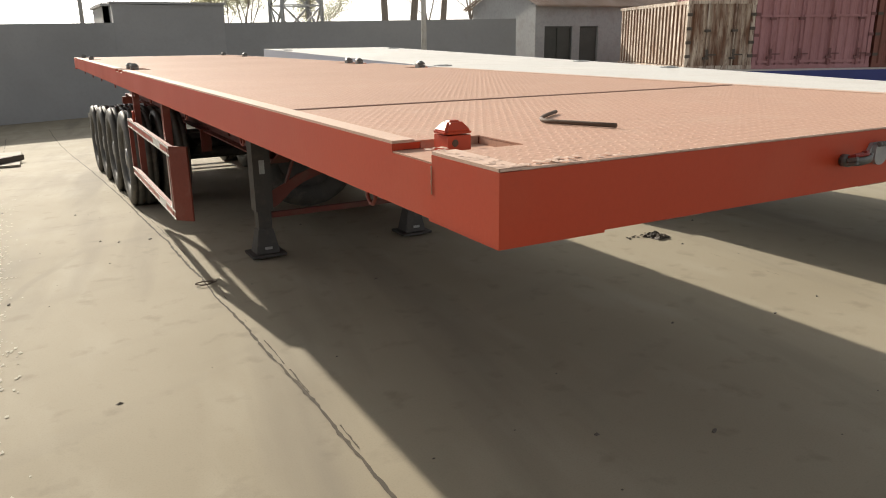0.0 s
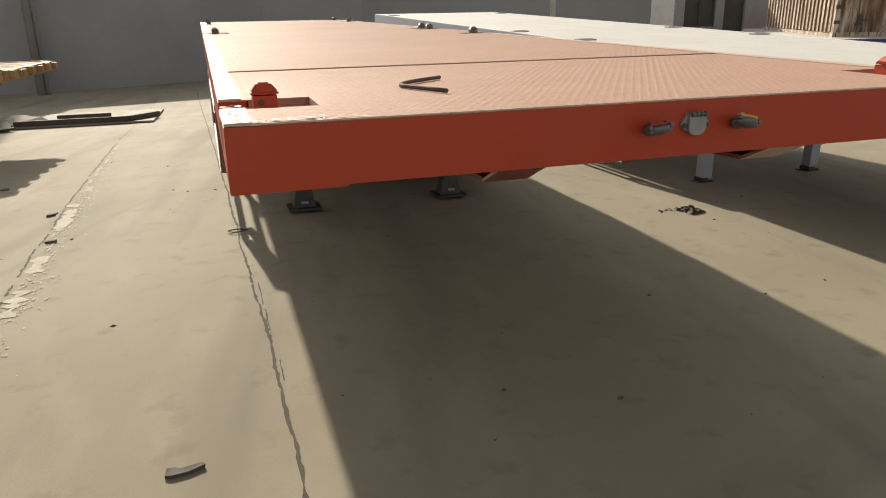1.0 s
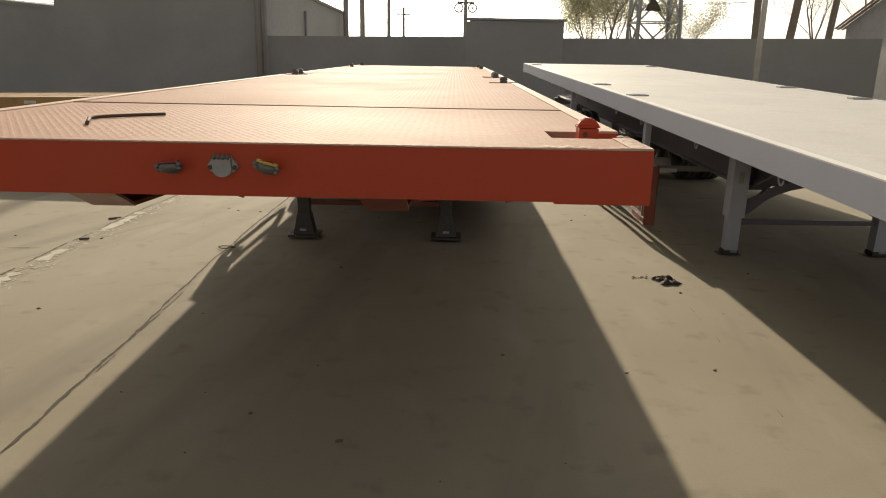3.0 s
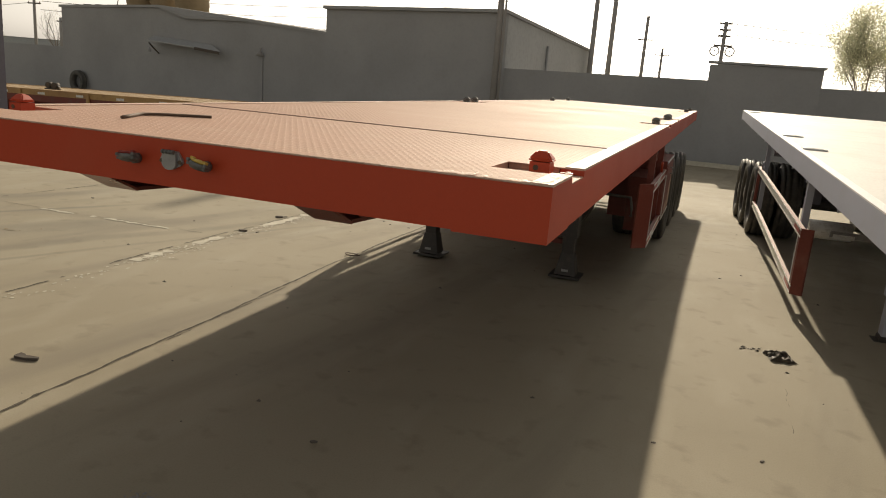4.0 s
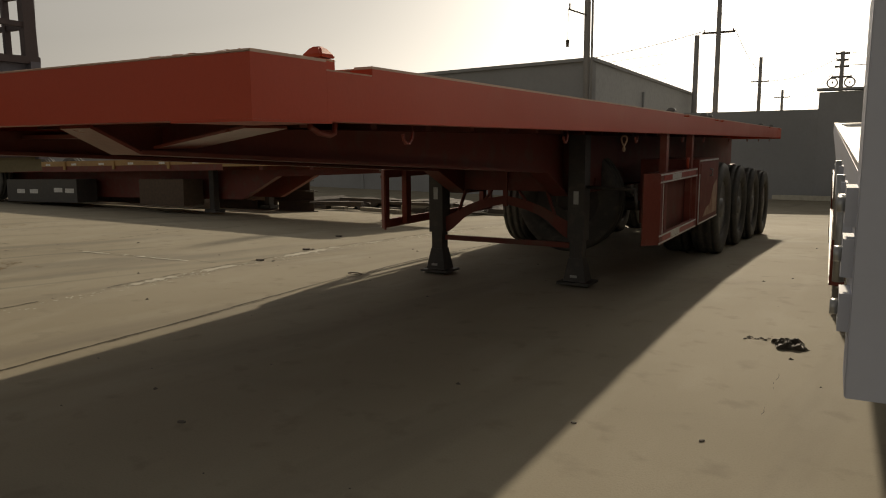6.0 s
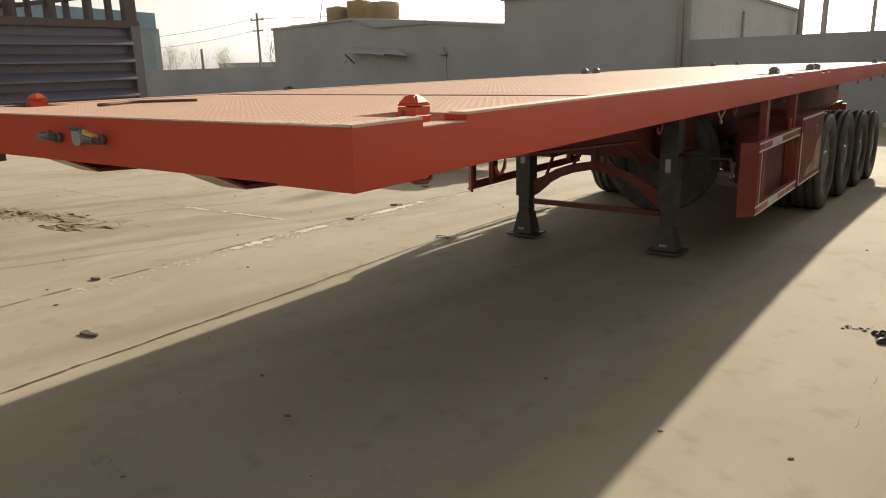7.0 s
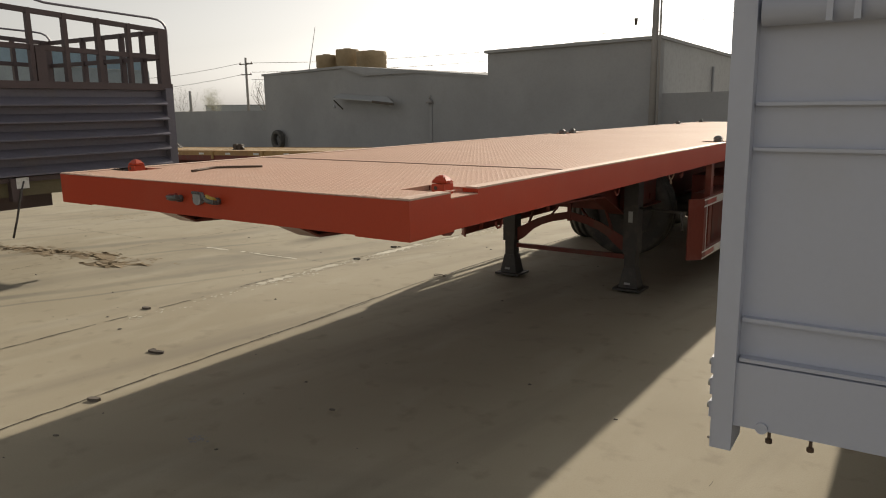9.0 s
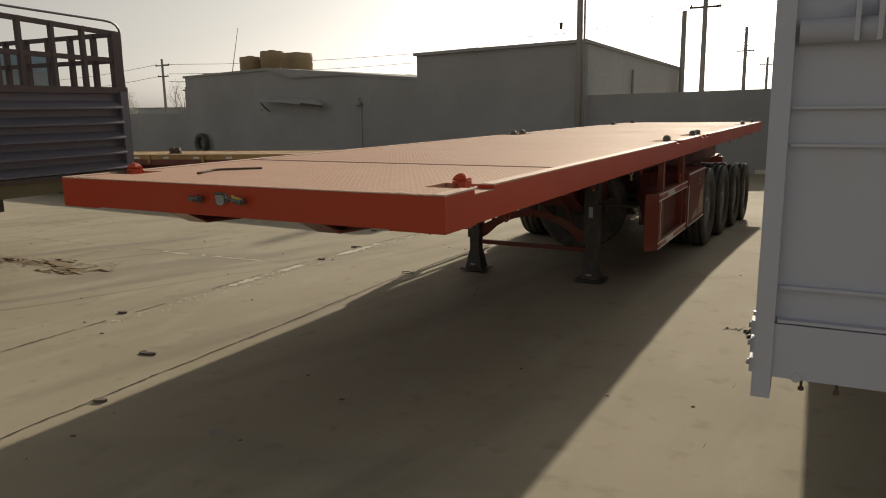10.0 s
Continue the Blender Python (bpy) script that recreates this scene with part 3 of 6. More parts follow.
        part("lock_pocket", bm, deck_mat, root)
        front = y < 1
        lock = part("twist_lock", lock_box if front else bare_box, paint, root, "" if front else "dull grey cast twist lock", at=pose(x, y, H))
        part("lock_head", lock_head if front else bare_head, paint, lock)
        b = bmesh.new()
        rod(b, (-0.012, -0.034, 0.004), (-0.012, -0.0355, 0.004), 0.009, seg=14)
        part("keyhole", b, RUST, lock, "dark round hole")
        if front:
            b = bmesh.new()
            z = H - drop
            tube(b, [(s * 1.17, y - 0.1, z - 0.012), (s * 1.17, y - 0.06, z - 0.03), (s * 1.17, y - 0.01, z - 0.036), (s * 1.17, y + 0.008, z - 0.03), (s * 1.17, y + 0.012, z + 0.004)], 0.008, 8)
            part("lock_handle", b, GUARD_RED if paint is ORANGE else paint, root, "bent lock handle hanging under the beam")
    # main beams, necked at the front
    for s in (-1, 1):
        bm = bmesh.new()
        prism(bm, [(0.101, H - 0.158), (0.101, H - 0.166), (0.25, H - 0.232), (3.7, H - 0.42), (4.15, H - 0.62), (length - 0.1, H - 0.62), (length - 0.1, H - 0.158)], s * 0.455 - 0.008, s * 0.455 + 0.008, "x")
        box(bm, s * 0.455 - 0.07, s * 0.455 + 0.07, 4.15, length - 0.1, H - 0.634, H - 0.62)
        bar(bm, (s * 0.455, 0.258, H - 0.239), (s * 0.455, 3.7, H - 0.427), 0.14, 0.014)
        bar(bm, (s * 0.455, 3.7, H - 0.427), (s * 0.455, 4.15, H - 0.627), 0.14, 0.014)
        beam = part("main_beam", bm, frame_paint, root)
        bm = bmesh.new()
        bar(bm, (s * 0.455, 0.085, H - 0.162), (s * 0.455, 0.257, H - 0.243), 0.145, 0.01)
        part("nose_flange", bm, NOSE, beam, "sloping flange plate, red lightened for ground bounce")
        # tapered bracket out to the side beam
        bm = bmesh.new()
        prism(bm, [(s * 0.47, H - 0.155), (s * 0.47, H - 0.226), (s * 0.95, H - 0.158), (s * 1.23, H - 0.155)], 0.385, 0.395)
        part("bracket", bm, frame_paint, root)
        bm = bmesh.new()
        bar(bm, (s * 0.53, 0.39, H - 0.225), (s * 0.93, 0.39, H - 0.165), 0.18, 0.008)
        part("bracket_flange", bm, NOSE, root, "sloping flange plate, red lightened for ground bounce")
    # coupler plate with sloping cheeks
    bm = bmesh.new()
    box(bm, -0.44, 0.44, 0.45, 1.95, H - 0.19, H - 0.175)
    part("coupler_plate", bm, frame_paint, root)
    bm = bmesh.new()
    rod(bm, (0, 0.95, H - 0.185), (0, 0.95, H - 0.225), 0.045, seg=14)
    rod(bm, (0, 0.95, H - 0.225), (0, 0.95, H - 0.27), 0.027, seg=14)
    part("king_pin", bm, STEEL, root)
    # crossmembers
    for k in range(int(length / 0.5) - 1):
        y = 0.55 + 0.5 * k
        bm = bmesh.new()
        for s in (-1, 1):
            box(bm, min(s * 0.51, s * 1.165), max(s * 0.51, s * 1.165), y, y + 0.006, H - 0.12, H - 0.006)
            box(bm, min(s * 0.51, s * 1.165), max(s * 0.51, s * 1.165), y, y + 0.05, H - 0.126, H - 0.12)
        box(bm, -0.49, 0.49, y, y + 0.05, H - 0.15, H - 0.006)
        part("crossmember", bm, frame_paint, root)
    # landing legs
    for s in (-1, 1):
        bm = bmesh.new()
        box(bm, s * 0.62 - 0.065, s * 0.62 + 0.065, 4.05, 4.18, foot_z + 0.34, H - 0.16)
        box(bm, s * 0.62 - 0.05, s * 0.62 + 0.05, 4.065, 4.165, foot_z + (0.18 if leg_paint is BLACK else 0.05), foot_z + 0.34)
        leg = part("landing_leg", bm, leg_paint, root, bevel=0.006)
        bm = bmesh.new()
        for z, w, d in ((0.2 if leg_paint is BLACK else 0.06, 0.056, 0.055), (0.11 if leg_paint is BLACK else 0.04, 0.06, 0.06), (0.02, *((0.09, 0.08) if leg_paint is BLACK else (0.058, 0.058)))):
            for a, b in ((-1, -1), (1, -1), (1, 1), (-1, 1)):
                bm.verts.new((s * 0.62 + a * w, 4.115 + b * d, foot_z + z))
        bmesh.ops.convex_hull(bm, input=bm.verts)
        plate = 0.13 if leg_paint is BLACK else 0.09
        box(bm, s * 0.62 - plate, s * 0.62 + plate, 4.115 - 0.88 * plate, 4.115 + 0.88 * plate, foot_z, foot_z + 0.018)
        part("foot", bm, BLACK, leg, "dark foot plate" if leg_paint is WHITE else "", bevel=0.003)
        bm = bmesh.new()
        box(bm, s * 0.62 - 0.02, s * 0.62 + 0.02, 4.048, 4.0495, foot_z + 0.62, foot_z + 0.72)
        part("plate", bm, STEEL, leg, "small bright maker's plate")
        bm = bmesh.new()
        box(bm, s * 0.62 - 0.028, s * 0.62 + 0.028, 4.02, 4.0215, foot_z + 0.055, foot_z + 0.075)
        part("label_plate", bm, STEEL, leg, "small bright plate")
        # arched plate from the leg up to the middle, with two short struts
        bm = bmesh.new()
        low = [(0.555, 0.34), (0.5, 0.365), (0.44, 0.415), (0.38, 0.47), (0.29, 0.52), (0.18, 0.56), (0.02, 0.595)]
        high = [(0.02, 0.665), (0.2, 0.63), (0.34, 0.58), (0.45, 0.52), (0.555, 0.47)]
        prism(bm, [(s * x, foot_z + z) for x, z in low + high], 4.105, 4.117)
        bar(bm, (s * 0.43, 4.111, foot_z + 0.52), (s * 0.36, 4.111, H - 0.6), 0.04, 0.012)
        bar(bm, (s * 0.19, 4.111, foot_z + 0.62), (s * 0.12, 4.111, H - 0.6), 0.03, 0.012)
        box(bm, min(s * 0.45, s * 0.6), max(s * 0.45, s * 0.6), 4.185, 4.2, H - 0.6, H - 0.16)
        part("brace", bm, frame_paint, root, "arched steel brace between leg and frame")
    bm = bmesh.new()
    box(bm, -0.018, 0.018, 4.1, 4.12, foot_z + 0.58, H - 0.4)
    box(bm, -0.385, 0.385, 4.13, 4.2, H - 0.6, H - 0.16)
    part("cross_web", bm, frame_paint, root)
    bm = bmesh.new()
    box(bm, -0.555, 0.555, 4.09, 4.13, foot_z + 0.275, foot_z + 0.315)
    part("leg_tie_bar", bm, frame_paint, root, bevel=0.003)
    bm = bmesh.new()
    tube(bm, [(0.68, 4.1, foot_z + 0.75), (1.0, 4.0, foot_z + 0.75), (1.08, 3.99, foot_z + 0.75), (1.1, 3.98, foot_z + 0.66), (1.1, 3.98, foot_z + 0.6)], 0.012)
    part("crank_handle", bm, leg_paint, root)
    # side guards
    lo, hi, y0 = guard
    for s in (-1, 1):
        y1 = guard_end[0] if s < 0 else guard_end[1]
        g = bmesh.new()
        x = s * 1.235
        xi, sweep = (s * 1.135, -0.07) if paint is ORANGE else (s * 1.155, 0.0)     # end plates bent inward
        prism(g, [(x, y0 + 0.035), (xi, y0 + sweep), (xi - s * 0.012, y0 + sweep + 0.012), (x - s * 0.03, y0 + 0.035)], lo, hi, "z")
        box(g, min(x, x - s * 0.035), max(x, x - s * 0.035), y1 - 0.05, y1, lo, hi)
        box(g, min(x, x - s * 0.03), max(x, x - s * 0.03), y0 + 0.035, y1 - 0.05, lo, lo + guard_bar)
        box(g, min(x, x - s * 0.03), max(x, x - s * 0.03), y0 + 0.035, y1 - 0.05, hi - guard_bar, hi)
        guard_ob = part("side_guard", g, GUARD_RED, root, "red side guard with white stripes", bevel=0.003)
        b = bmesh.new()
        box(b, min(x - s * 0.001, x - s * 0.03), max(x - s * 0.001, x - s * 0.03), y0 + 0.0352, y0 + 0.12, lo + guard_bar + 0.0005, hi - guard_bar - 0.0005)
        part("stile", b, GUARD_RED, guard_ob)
        # white strip in place of the glint on the stile's steel edge
        b = bmesh.new()
        box(b, min(x, x + s * 0.003), max(x, x + s * 0.003), y0 + 0.106, y0 + 0.118, lo + guard_bar - 0.02, hi - guard_bar + 0.02)
        part("edge_glint", b, STRIPE, guard_ob, "thin white strip for the glint of a steel edge")
        b = bmesh.new()
        tube(b, [(x - s * 0.02, y1 - 0.35, hi - 0.002), (x - s * 0.02, y1 - 0.35, hi + 0.07), (x - s * 0.02, y1 - 0.33, hi + 0.09)], 0.012, 7)
        part("lashing_peg", b, paint, guard_ob)
        for y in (y0 + 0.36, y1 - (0.3 if s < 0 else 0.08)):
            b = bmesh.new()
            box(b, min(s * 1.15, s * 1.2), max(s * 1.15, s * 1.2), y - 0.04, y + 0.04, lo + 0.02, H - drop + 0.02)
            part("hanger", b, GUARD_RED if paint is ORANGE else paint, guard_ob)
        for z in (lo, hi - guard_bar):
            # white strips draw the glint along both edges of the bar
            for e in (0.004, guard_bar - 0.016):
                b = bmesh.new()
                box(b, min(x, x + s * 0.004), max(x, x + s * 0.004), y0 + 0.02, y1 - 0.02, z + e, z + e + 0.012)
                part("edge_glint", b, STRIPE, guard_ob, "thin white strip for the glint of a steel edge")
            b = bmesh.new()
            box(b, min(x, x + s * 0.002), max(x, x + s * 0.002), y0 + 0.4, y0 + 0.72, z + 0.018, z + guard_bar - 0.018)
            part("reflector", b, STRIPE, guard_ob, "white reflective tape")
            for ya, yb in ((y0 + 0.12, y0 + 0.4), (y0 + 0.72, y1 - 0.1)):
                b = bmesh.new()
                box(b, min(x, x + s * 0.002), max(x, x + s * 0.002), ya + 0.004, yb - 0.004, z + 0.018, z + guard_bar - 0.018)
                red_tape = paint is ORANGE or ya < y0 + 0.2
                part("reflector", b, STRIPE_RED if red_tape else STRIPE, guard_ob, "red reflective tape" if red_tape else "white reflective tape")
    # running gear
    tyre, rim = tyre_mesh(), rim_mesh()
    for y, z in wheels:
        bm = bmesh.new()
        rod(bm, (-0.9, y, z), (0.9, y, z), 0.065, seg=12)
        part("axle", bm, BLACK, root)
        for s in (-1, 1):
            for x, dish in ((1.09, True), (0.77, False)):
                w = part("wheel", tyre, RUBBER, root, at=pose(s * x, y, z, 0, 0, 0 if s > 0 else 180))
                part("rim", rim, RIM, w, at=pose(-0.02 if dish else 0.0, 0, 0))
            b = bmesh.new()
            for k in range(5):
                q = 0.46 - 0.07 * k
                prism(b, [(y - q, z + 0.16 - 0.02 * k), (y - q * 0.5, z + 0.09 - 0.02 * k), (y, z + 0.07 - 0.02 * k), (y, z + 0.055 - 0.02 * k), (y - q * 0.5, z + 0.075 - 0.02 * k), (y - q, z + 0.145 - 0.02 * k)], s * 0.5 - 0.04, s * 0.5 + 0.04, "x")
                prism(b, [(y + q, z + 0.16 - 0.02 * k), (y + q * 0.5, z + 0.09 - 0.02 * k), (y, z + 0.07 - 0.02 * k), (y, z + 0.055 - 0.02 * k), (y + q * 0.5, z + 0.075 - 0.02 * k), (y + q, z + 0.145 - 0.02 * k)], s * 0.5 - 0.04, s * 0.5 + 0.04, "x")
            part("leaf_spring", b, BLACK, root)
            b = bmesh.new()
            box(b, s * 0.5 - 0.05, s * 0.5 + 0.05, y - 0.66, y - 0.62, z + 0.1, H - 0.61)
            part("spring_hanger", b, frame_paint, root)
    # rope hooks under the side beams
    for y in (0.8, 2.28, 3.62, 5.05, 6.0, 7.5, 9.0, 10.2, 11.6):
        for s in (-1, 1):
            part("rope_hook", rope_hook(s, y, H - drop), GUARD_RED if paint is ORANGE else paint, root)
    # rear lamp bar and bumper
    bm = bmesh.new()
    box(bm, -0.6, 0.6, length - 0.16, length - 0.08, H - 0.78, H - 0.66)
    for s in (-1, 1):
        box(bm, s * 0.5 - 0.04, s * 0.5 + 0.04, length - 0.2, length - 0.1, H - 0.67, H - 0.61)
    part("rear_bumper", bm, frame_paint, root, bevel=0.004)
    # air tank
    bm = bmesh.new()
    rod(bm, (-0.35, 5.6, H - 0.62), (0.35, 5.6, H - 0.62), 0.12, seg=18)
    part("air_tank", bm, BLACK, root, bevel=0.01)
    return root


ORANGE_LOCKS = [(s * 1.125, y) for y in (0.4, 6.28, 6.57, 10.95, 12.38) for s in (-1, 1)] + [(1.125, 4.87)]
AXLES = (7.15, 8.46, 9.77, 11.08)
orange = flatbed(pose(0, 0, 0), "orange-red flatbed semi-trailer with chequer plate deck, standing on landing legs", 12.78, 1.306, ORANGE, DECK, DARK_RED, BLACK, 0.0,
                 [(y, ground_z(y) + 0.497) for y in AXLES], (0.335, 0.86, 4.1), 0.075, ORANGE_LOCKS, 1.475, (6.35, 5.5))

# white trailer: nose low, turned a little
WM = pose(3.739, -0.292, -0.25, 1.43, 0, 1.9)
WI = WM.inverted()


def white_axle(y):
    p = WM @ Vector((0, y, 0))
    return (y, (WI @ Vector((p.x, p.y, ground_z(p.y) + 0.497))).z)


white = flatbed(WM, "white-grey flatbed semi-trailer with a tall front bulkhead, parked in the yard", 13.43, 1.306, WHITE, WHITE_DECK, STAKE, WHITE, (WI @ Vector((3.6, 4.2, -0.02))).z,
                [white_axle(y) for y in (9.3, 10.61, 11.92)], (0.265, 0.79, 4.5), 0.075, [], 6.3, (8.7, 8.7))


def orange_extras():
    H = 1.306
    # tread of the chequer plate: crossed lozenges
    step = 0.03
    nx, ny = int(2.34 / step), int(12.7 / 0.024)
    verts, faces = [], []
    pockets = [(x, y) for x, y in ORANGE_LOCKS]
    for j in range(ny):
        y = 0.03 + j * 0.024
        if abs(y - 1.475) < 0.015:
            continue
        for i in range(nx + 1):
            x = -1.17 + (i + 0.5 * (j % 2)) * step
            if any(-0.135 < y - py < 0.105 and (x > 0.97) == (px > 0) and abs(x) > 0.97 for px, py in pockets):
                continue
            a = 0.62 if j % 2 else -0.62
            c, s = math.cos(a), math.sin(a)
            k = len(verts)
            for u, w, z in ((-0.017, 0, 0), (0, -0.0085, 0), (0.017, 0, 0), (0, 0.0085, 0), (-0.006, 0, 0.001), (0.006, 0, 0.001)):
                verts.append((x + u * c - w * s, y + u * s + w * c, H + z))
            faces += [(k, k + 1, k + 4), (k + 1, k + 5, k + 4), (k + 1, k + 2, k + 5), (k + 2, k + 3, k + 5), (k + 3, k + 4, k + 5), (k + 3, k, k + 4)]
    ob = new("tread_pattern", raw("tread_pattern", verts, faces, TREAD))
    ob.parent = orange
    tagged(ob, "raised lozenge tread of the chequer plate", kind="stuff")
    # couplings on the front beam
    # air couplings: a stub, a flat round cast body tipped over, a ringed cap with finger lugs
    for x, z, tip, mat, what in ((-0.142, 1.243, -6, RED, "red"), (0.138, 1.246, 15, YELLOW, "yellow")):
        bm = bmesh.new()
        tip_m = pose(0, -0.046, 0, -14, tip, 0)
        rod(bm, (0, 0, -0.012), (0, -0.024, -0.012), 0.017, seg=14)
        rod(bm, (0, -0.018, -0.012), (0, -0.05, -0.01), 0.012, seg=12)
        disc = bmesh.new()
        lathe(disc, [(-0.02, 0.012), (-0.018, 0.024), (-0.008, 0.03), (0.0, 0.031), (0.002, 0.028)], 22)
        bmesh.ops.transform(disc, matrix=tip_m @ pose(0, 0, 0, 0, -90, 0), verts=disc.verts)
        half = bpy.data.meshes.new("half")
        disc.to_mesh(half)
        disc.free()
        bm.from_mesh(half)
        bpy.data.meshes.remove(half)
        for k in (-1, 1):                               # clamping lips
            box(bm, k * 0.024 - 0.012, k * 0.024 + 0.012, -0.014, 0.014, -0.014, -0.006, tip_m)
            box(bm, k * 0.032 - 0.006, k * 0.032 + 0.006, -0.018, 0.008, -0.004, 0.006, tip_m)
        body = part("air_coupling", bm, CAST, orange, "dull cast air coupling with a %s cap" % what, bevel=0.0015, at=pose(x, -0.001, z))
        bm = bmesh.new()
        lathe(bm, [(0.003, 0.002), (0.003, 0.026), (0.009, 0.026), (0.011, 0.022), (0.008, 0.019), (0.008, 0.014), (0.012, 0.012), (0.012, 0.006), (0.009, 0.003)], 22)
        bmesh.ops.transform(bm, matrix=tip_m @ pose(0, 0, 0, 0, -90, 0), verts=bm.verts)
        for k in (-1, 1):
            box(bm, k * 0.024 - 0.006, k * 0.024 + 0.006, -0.012, 0.004, 0.004, 0.014, tip_m)
        part("cap", bm, mat, body, "%s plastic cap" % what, bevel=0.001)
    # seven-pin socket: eared flange and hinged lid
    bm = bmesh.new()
    prism(bm, [(-0.055, -0.008), (-0.045, -0.02), (-0.02, -0.032), (0.02, -0.032), (0.045, -0.02), (0.055, -0.008), (0.05, 0.006), (0.03, 0.034), (-0.03, 0.034), (-0.05, 0.006)], -0.012, 0.0)
    sock = part("electric_socket", bm, ALU, orange, "grey aluminium seven-pin socket", bevel=0.002, at=pose(0.0, -0.001, 1.241) @ Matrix.Scale(0.82, 4))
    bm = bmesh.new()
    prism(bm, [(-0.033, 0.028), (-0.033, -0.015)] + [(0.033 * math.cos(t), -0.015 + 0.025 * math.sin(t)) for t in np.linspace(math.pi * 1.1, math.pi * 1.9, 9)] + [(0.033, -0.015), (0.033, 0.028)], -0.026, -0.012)
    part("lid", bm, ALU, sock, bevel=0.003)
    bm = bmesh.new()
    rod(bm, (-0.03, -0.03, 0.032), (0.03, -0.03, 0.032), 0.006, seg=8)
    for x in (-0.024, -0.008, 0.008, 0.024):
        rod(bm, (x - 0.004, -0.03, 0.032), (x + 0.004, -0.03, 0.032), 0.009, seg=8)
    part("hinge", bm, CAST, sock)
    for x in (-0.044, 0.044):
        bm = bmesh.new()
        rod(bm, (x, -0.012, -0.007), (x, -0.017, -0.007), 0.009, seg=6)
        part("bolt", bm, RUST, sock)
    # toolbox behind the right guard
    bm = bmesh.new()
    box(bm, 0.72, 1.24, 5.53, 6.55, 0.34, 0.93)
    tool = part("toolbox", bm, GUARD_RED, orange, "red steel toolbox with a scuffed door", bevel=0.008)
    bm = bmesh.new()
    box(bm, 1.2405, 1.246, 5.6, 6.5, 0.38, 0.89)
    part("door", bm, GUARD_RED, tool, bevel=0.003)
    bm = bmesh.new()
    prism(bm, [(5.75, 0.4), (6.45, 0.4), (6.45, 0.72), (6.25, 0.66), (6.1, 0.5), (5.9, 0.47)], 1.2465, 1.2485, "x")
    part("scuffed_patch", bm, WORN, tool, "bare scuffed patch")
    # lit edges of the box, drawn as white strips
    for y0, y1, z0, z1 in ((5.55, 6.53, 0.345, 0.357), (5.55, 5.562, 0.345, 0.8), (5.55, 6.5, 0.91, 0.925)):
        bm = bmesh.new()
        box(bm, 1.2405, 1.2475, y0, y1, z0, z1)
        part("edge_glint", bm, STRIPE, tool, "thin white strip for the glint of a steel edge")
    bm = bmesh.new()
    tube(bm, [(1.246, 6.05, 0.83), (1.27, 6.05, 0.83), (1.27, 6.05, 0.77), (1.246, 6.05, 0.77)], 0.008)
    part("latch", bm, STEEL, tool)
    # dark locker behind the guard, corner plates under the nose
    bm = bmesh.new()
    box(bm, 0.98, 1.14, 4.7, 5.5, 0.36, 0.84)
    lock = part("locker", bm, DARK_RED, orange, "dark red steel locker behind the side guard", bevel=0.01)
    bm = bmesh.new()
    box(bm, 1.1405, 1.146, 4.74, 5.46, 0.4, 0.8)
    part("lid", bm, DARK_RED, lock, bevel=0.003)
    for s in (-1, 1):
        bm = bmesh.new()
        box(bm, min(s * 0.97, s * 1.249), max(s * 0.97, s * 1.249), 0.001, 0.3, H - 0.163, H - 0.1572)
        part("corner_plate", bm, ORANGE, orange)
    # coiled air hose hung under the side beam
    bm = bmesh.new()
    tube(bm, [(1.1 + 0.012 * math.sin(2 * a), 3.62 + 0.035 * math.cos(a), 1.08 + 0.05 * math.sin(a)) for a in np.linspace(1.2, 1.2 + 2.1 * math.tau, 40)], 0.006, 6)
    part("air_hose", bm, WORN, orange, "pale dusty coiled air hose")
    # spare wheel in its carrier
    for y in (4.98, 5.62):
        bm = bmesh.new()
        box(bm, -0.48, 0.48, y - 0.02, y + 0.02, 0.72, 0.78)
        part("spare_carrier", bm, DARK_RED, orange)
    tyre, rim = tyre_mesh(), rim_mesh()
    sp = part("spare_wheel", tyre, RUBBER, orange, "spare tyre standing upright between the frame beams", at=pose(0.13, 5.3, 0.57, 0, 0, -90))
    dark_rim = rim.copy()
    dark_rim.materials[0] = BLACK
    part("rim", dark_rim, BLACK, sp)
    # ragged paint along the front edge of the deck, weld beads beside the first pockets
    rnd = random.Random(13)
    verts, faces = [], []
    n = 260
    for k in range(n + 1):
        x = -1.249 + 2.498 * k / n
        verts += [(x, -0.003 * rnd.random() - 0.0005, H - 0.0005 - 0.0025 * rnd.random()), (x, 0.0, H + 0.0022), (x, 0.006 + 0.012 * rnd.random() ** 2, H + 0.0008)]
    for k in range(n):
        a = 3 * k
        faces += [(a, a + 1, a + 4, a + 3), (a + 1, a + 2, a + 5, a + 4)]
    for s in (-1, 1):                                      # flaked paint round the corners
        for _ in range(70):
            along = rnd.random() < 0.5
            x, y = (s * rnd.uniform(0.9, 1.24), 0.006 + abs(rnd.gauss(0, 0.02))) if along else (s * (1.243 - abs(rnd.gauss(0, 0.025))), rnd.uniform(0.01, 0.34))
            r, k0 = rnd.uniform(0.004, 0.016), len(verts)
            m = rnd.choice((5, 6, 7))
            for q in range(m):
                t = q * math.tau / m
                verts.append((min(1.2485, max(-1.2485, x + r * math.cos(t) * rnd.uniform(0.5, 1.3))), max(0.001, y + r * math.sin(t) * rnd.uniform(0.5, 1.3)), H + 0.0045))
            verts.append((x, y, H + 0.0062))
            faces += [(k0 + q, k0 + (q + 1) % m, k0 + m) for q in range(m)]
    ob = new("front_edge", raw("front_edge", verts, faces, EDGE))
    ob.parent = orange
    tagged(ob, "ragged pale chipped edge of the deck")
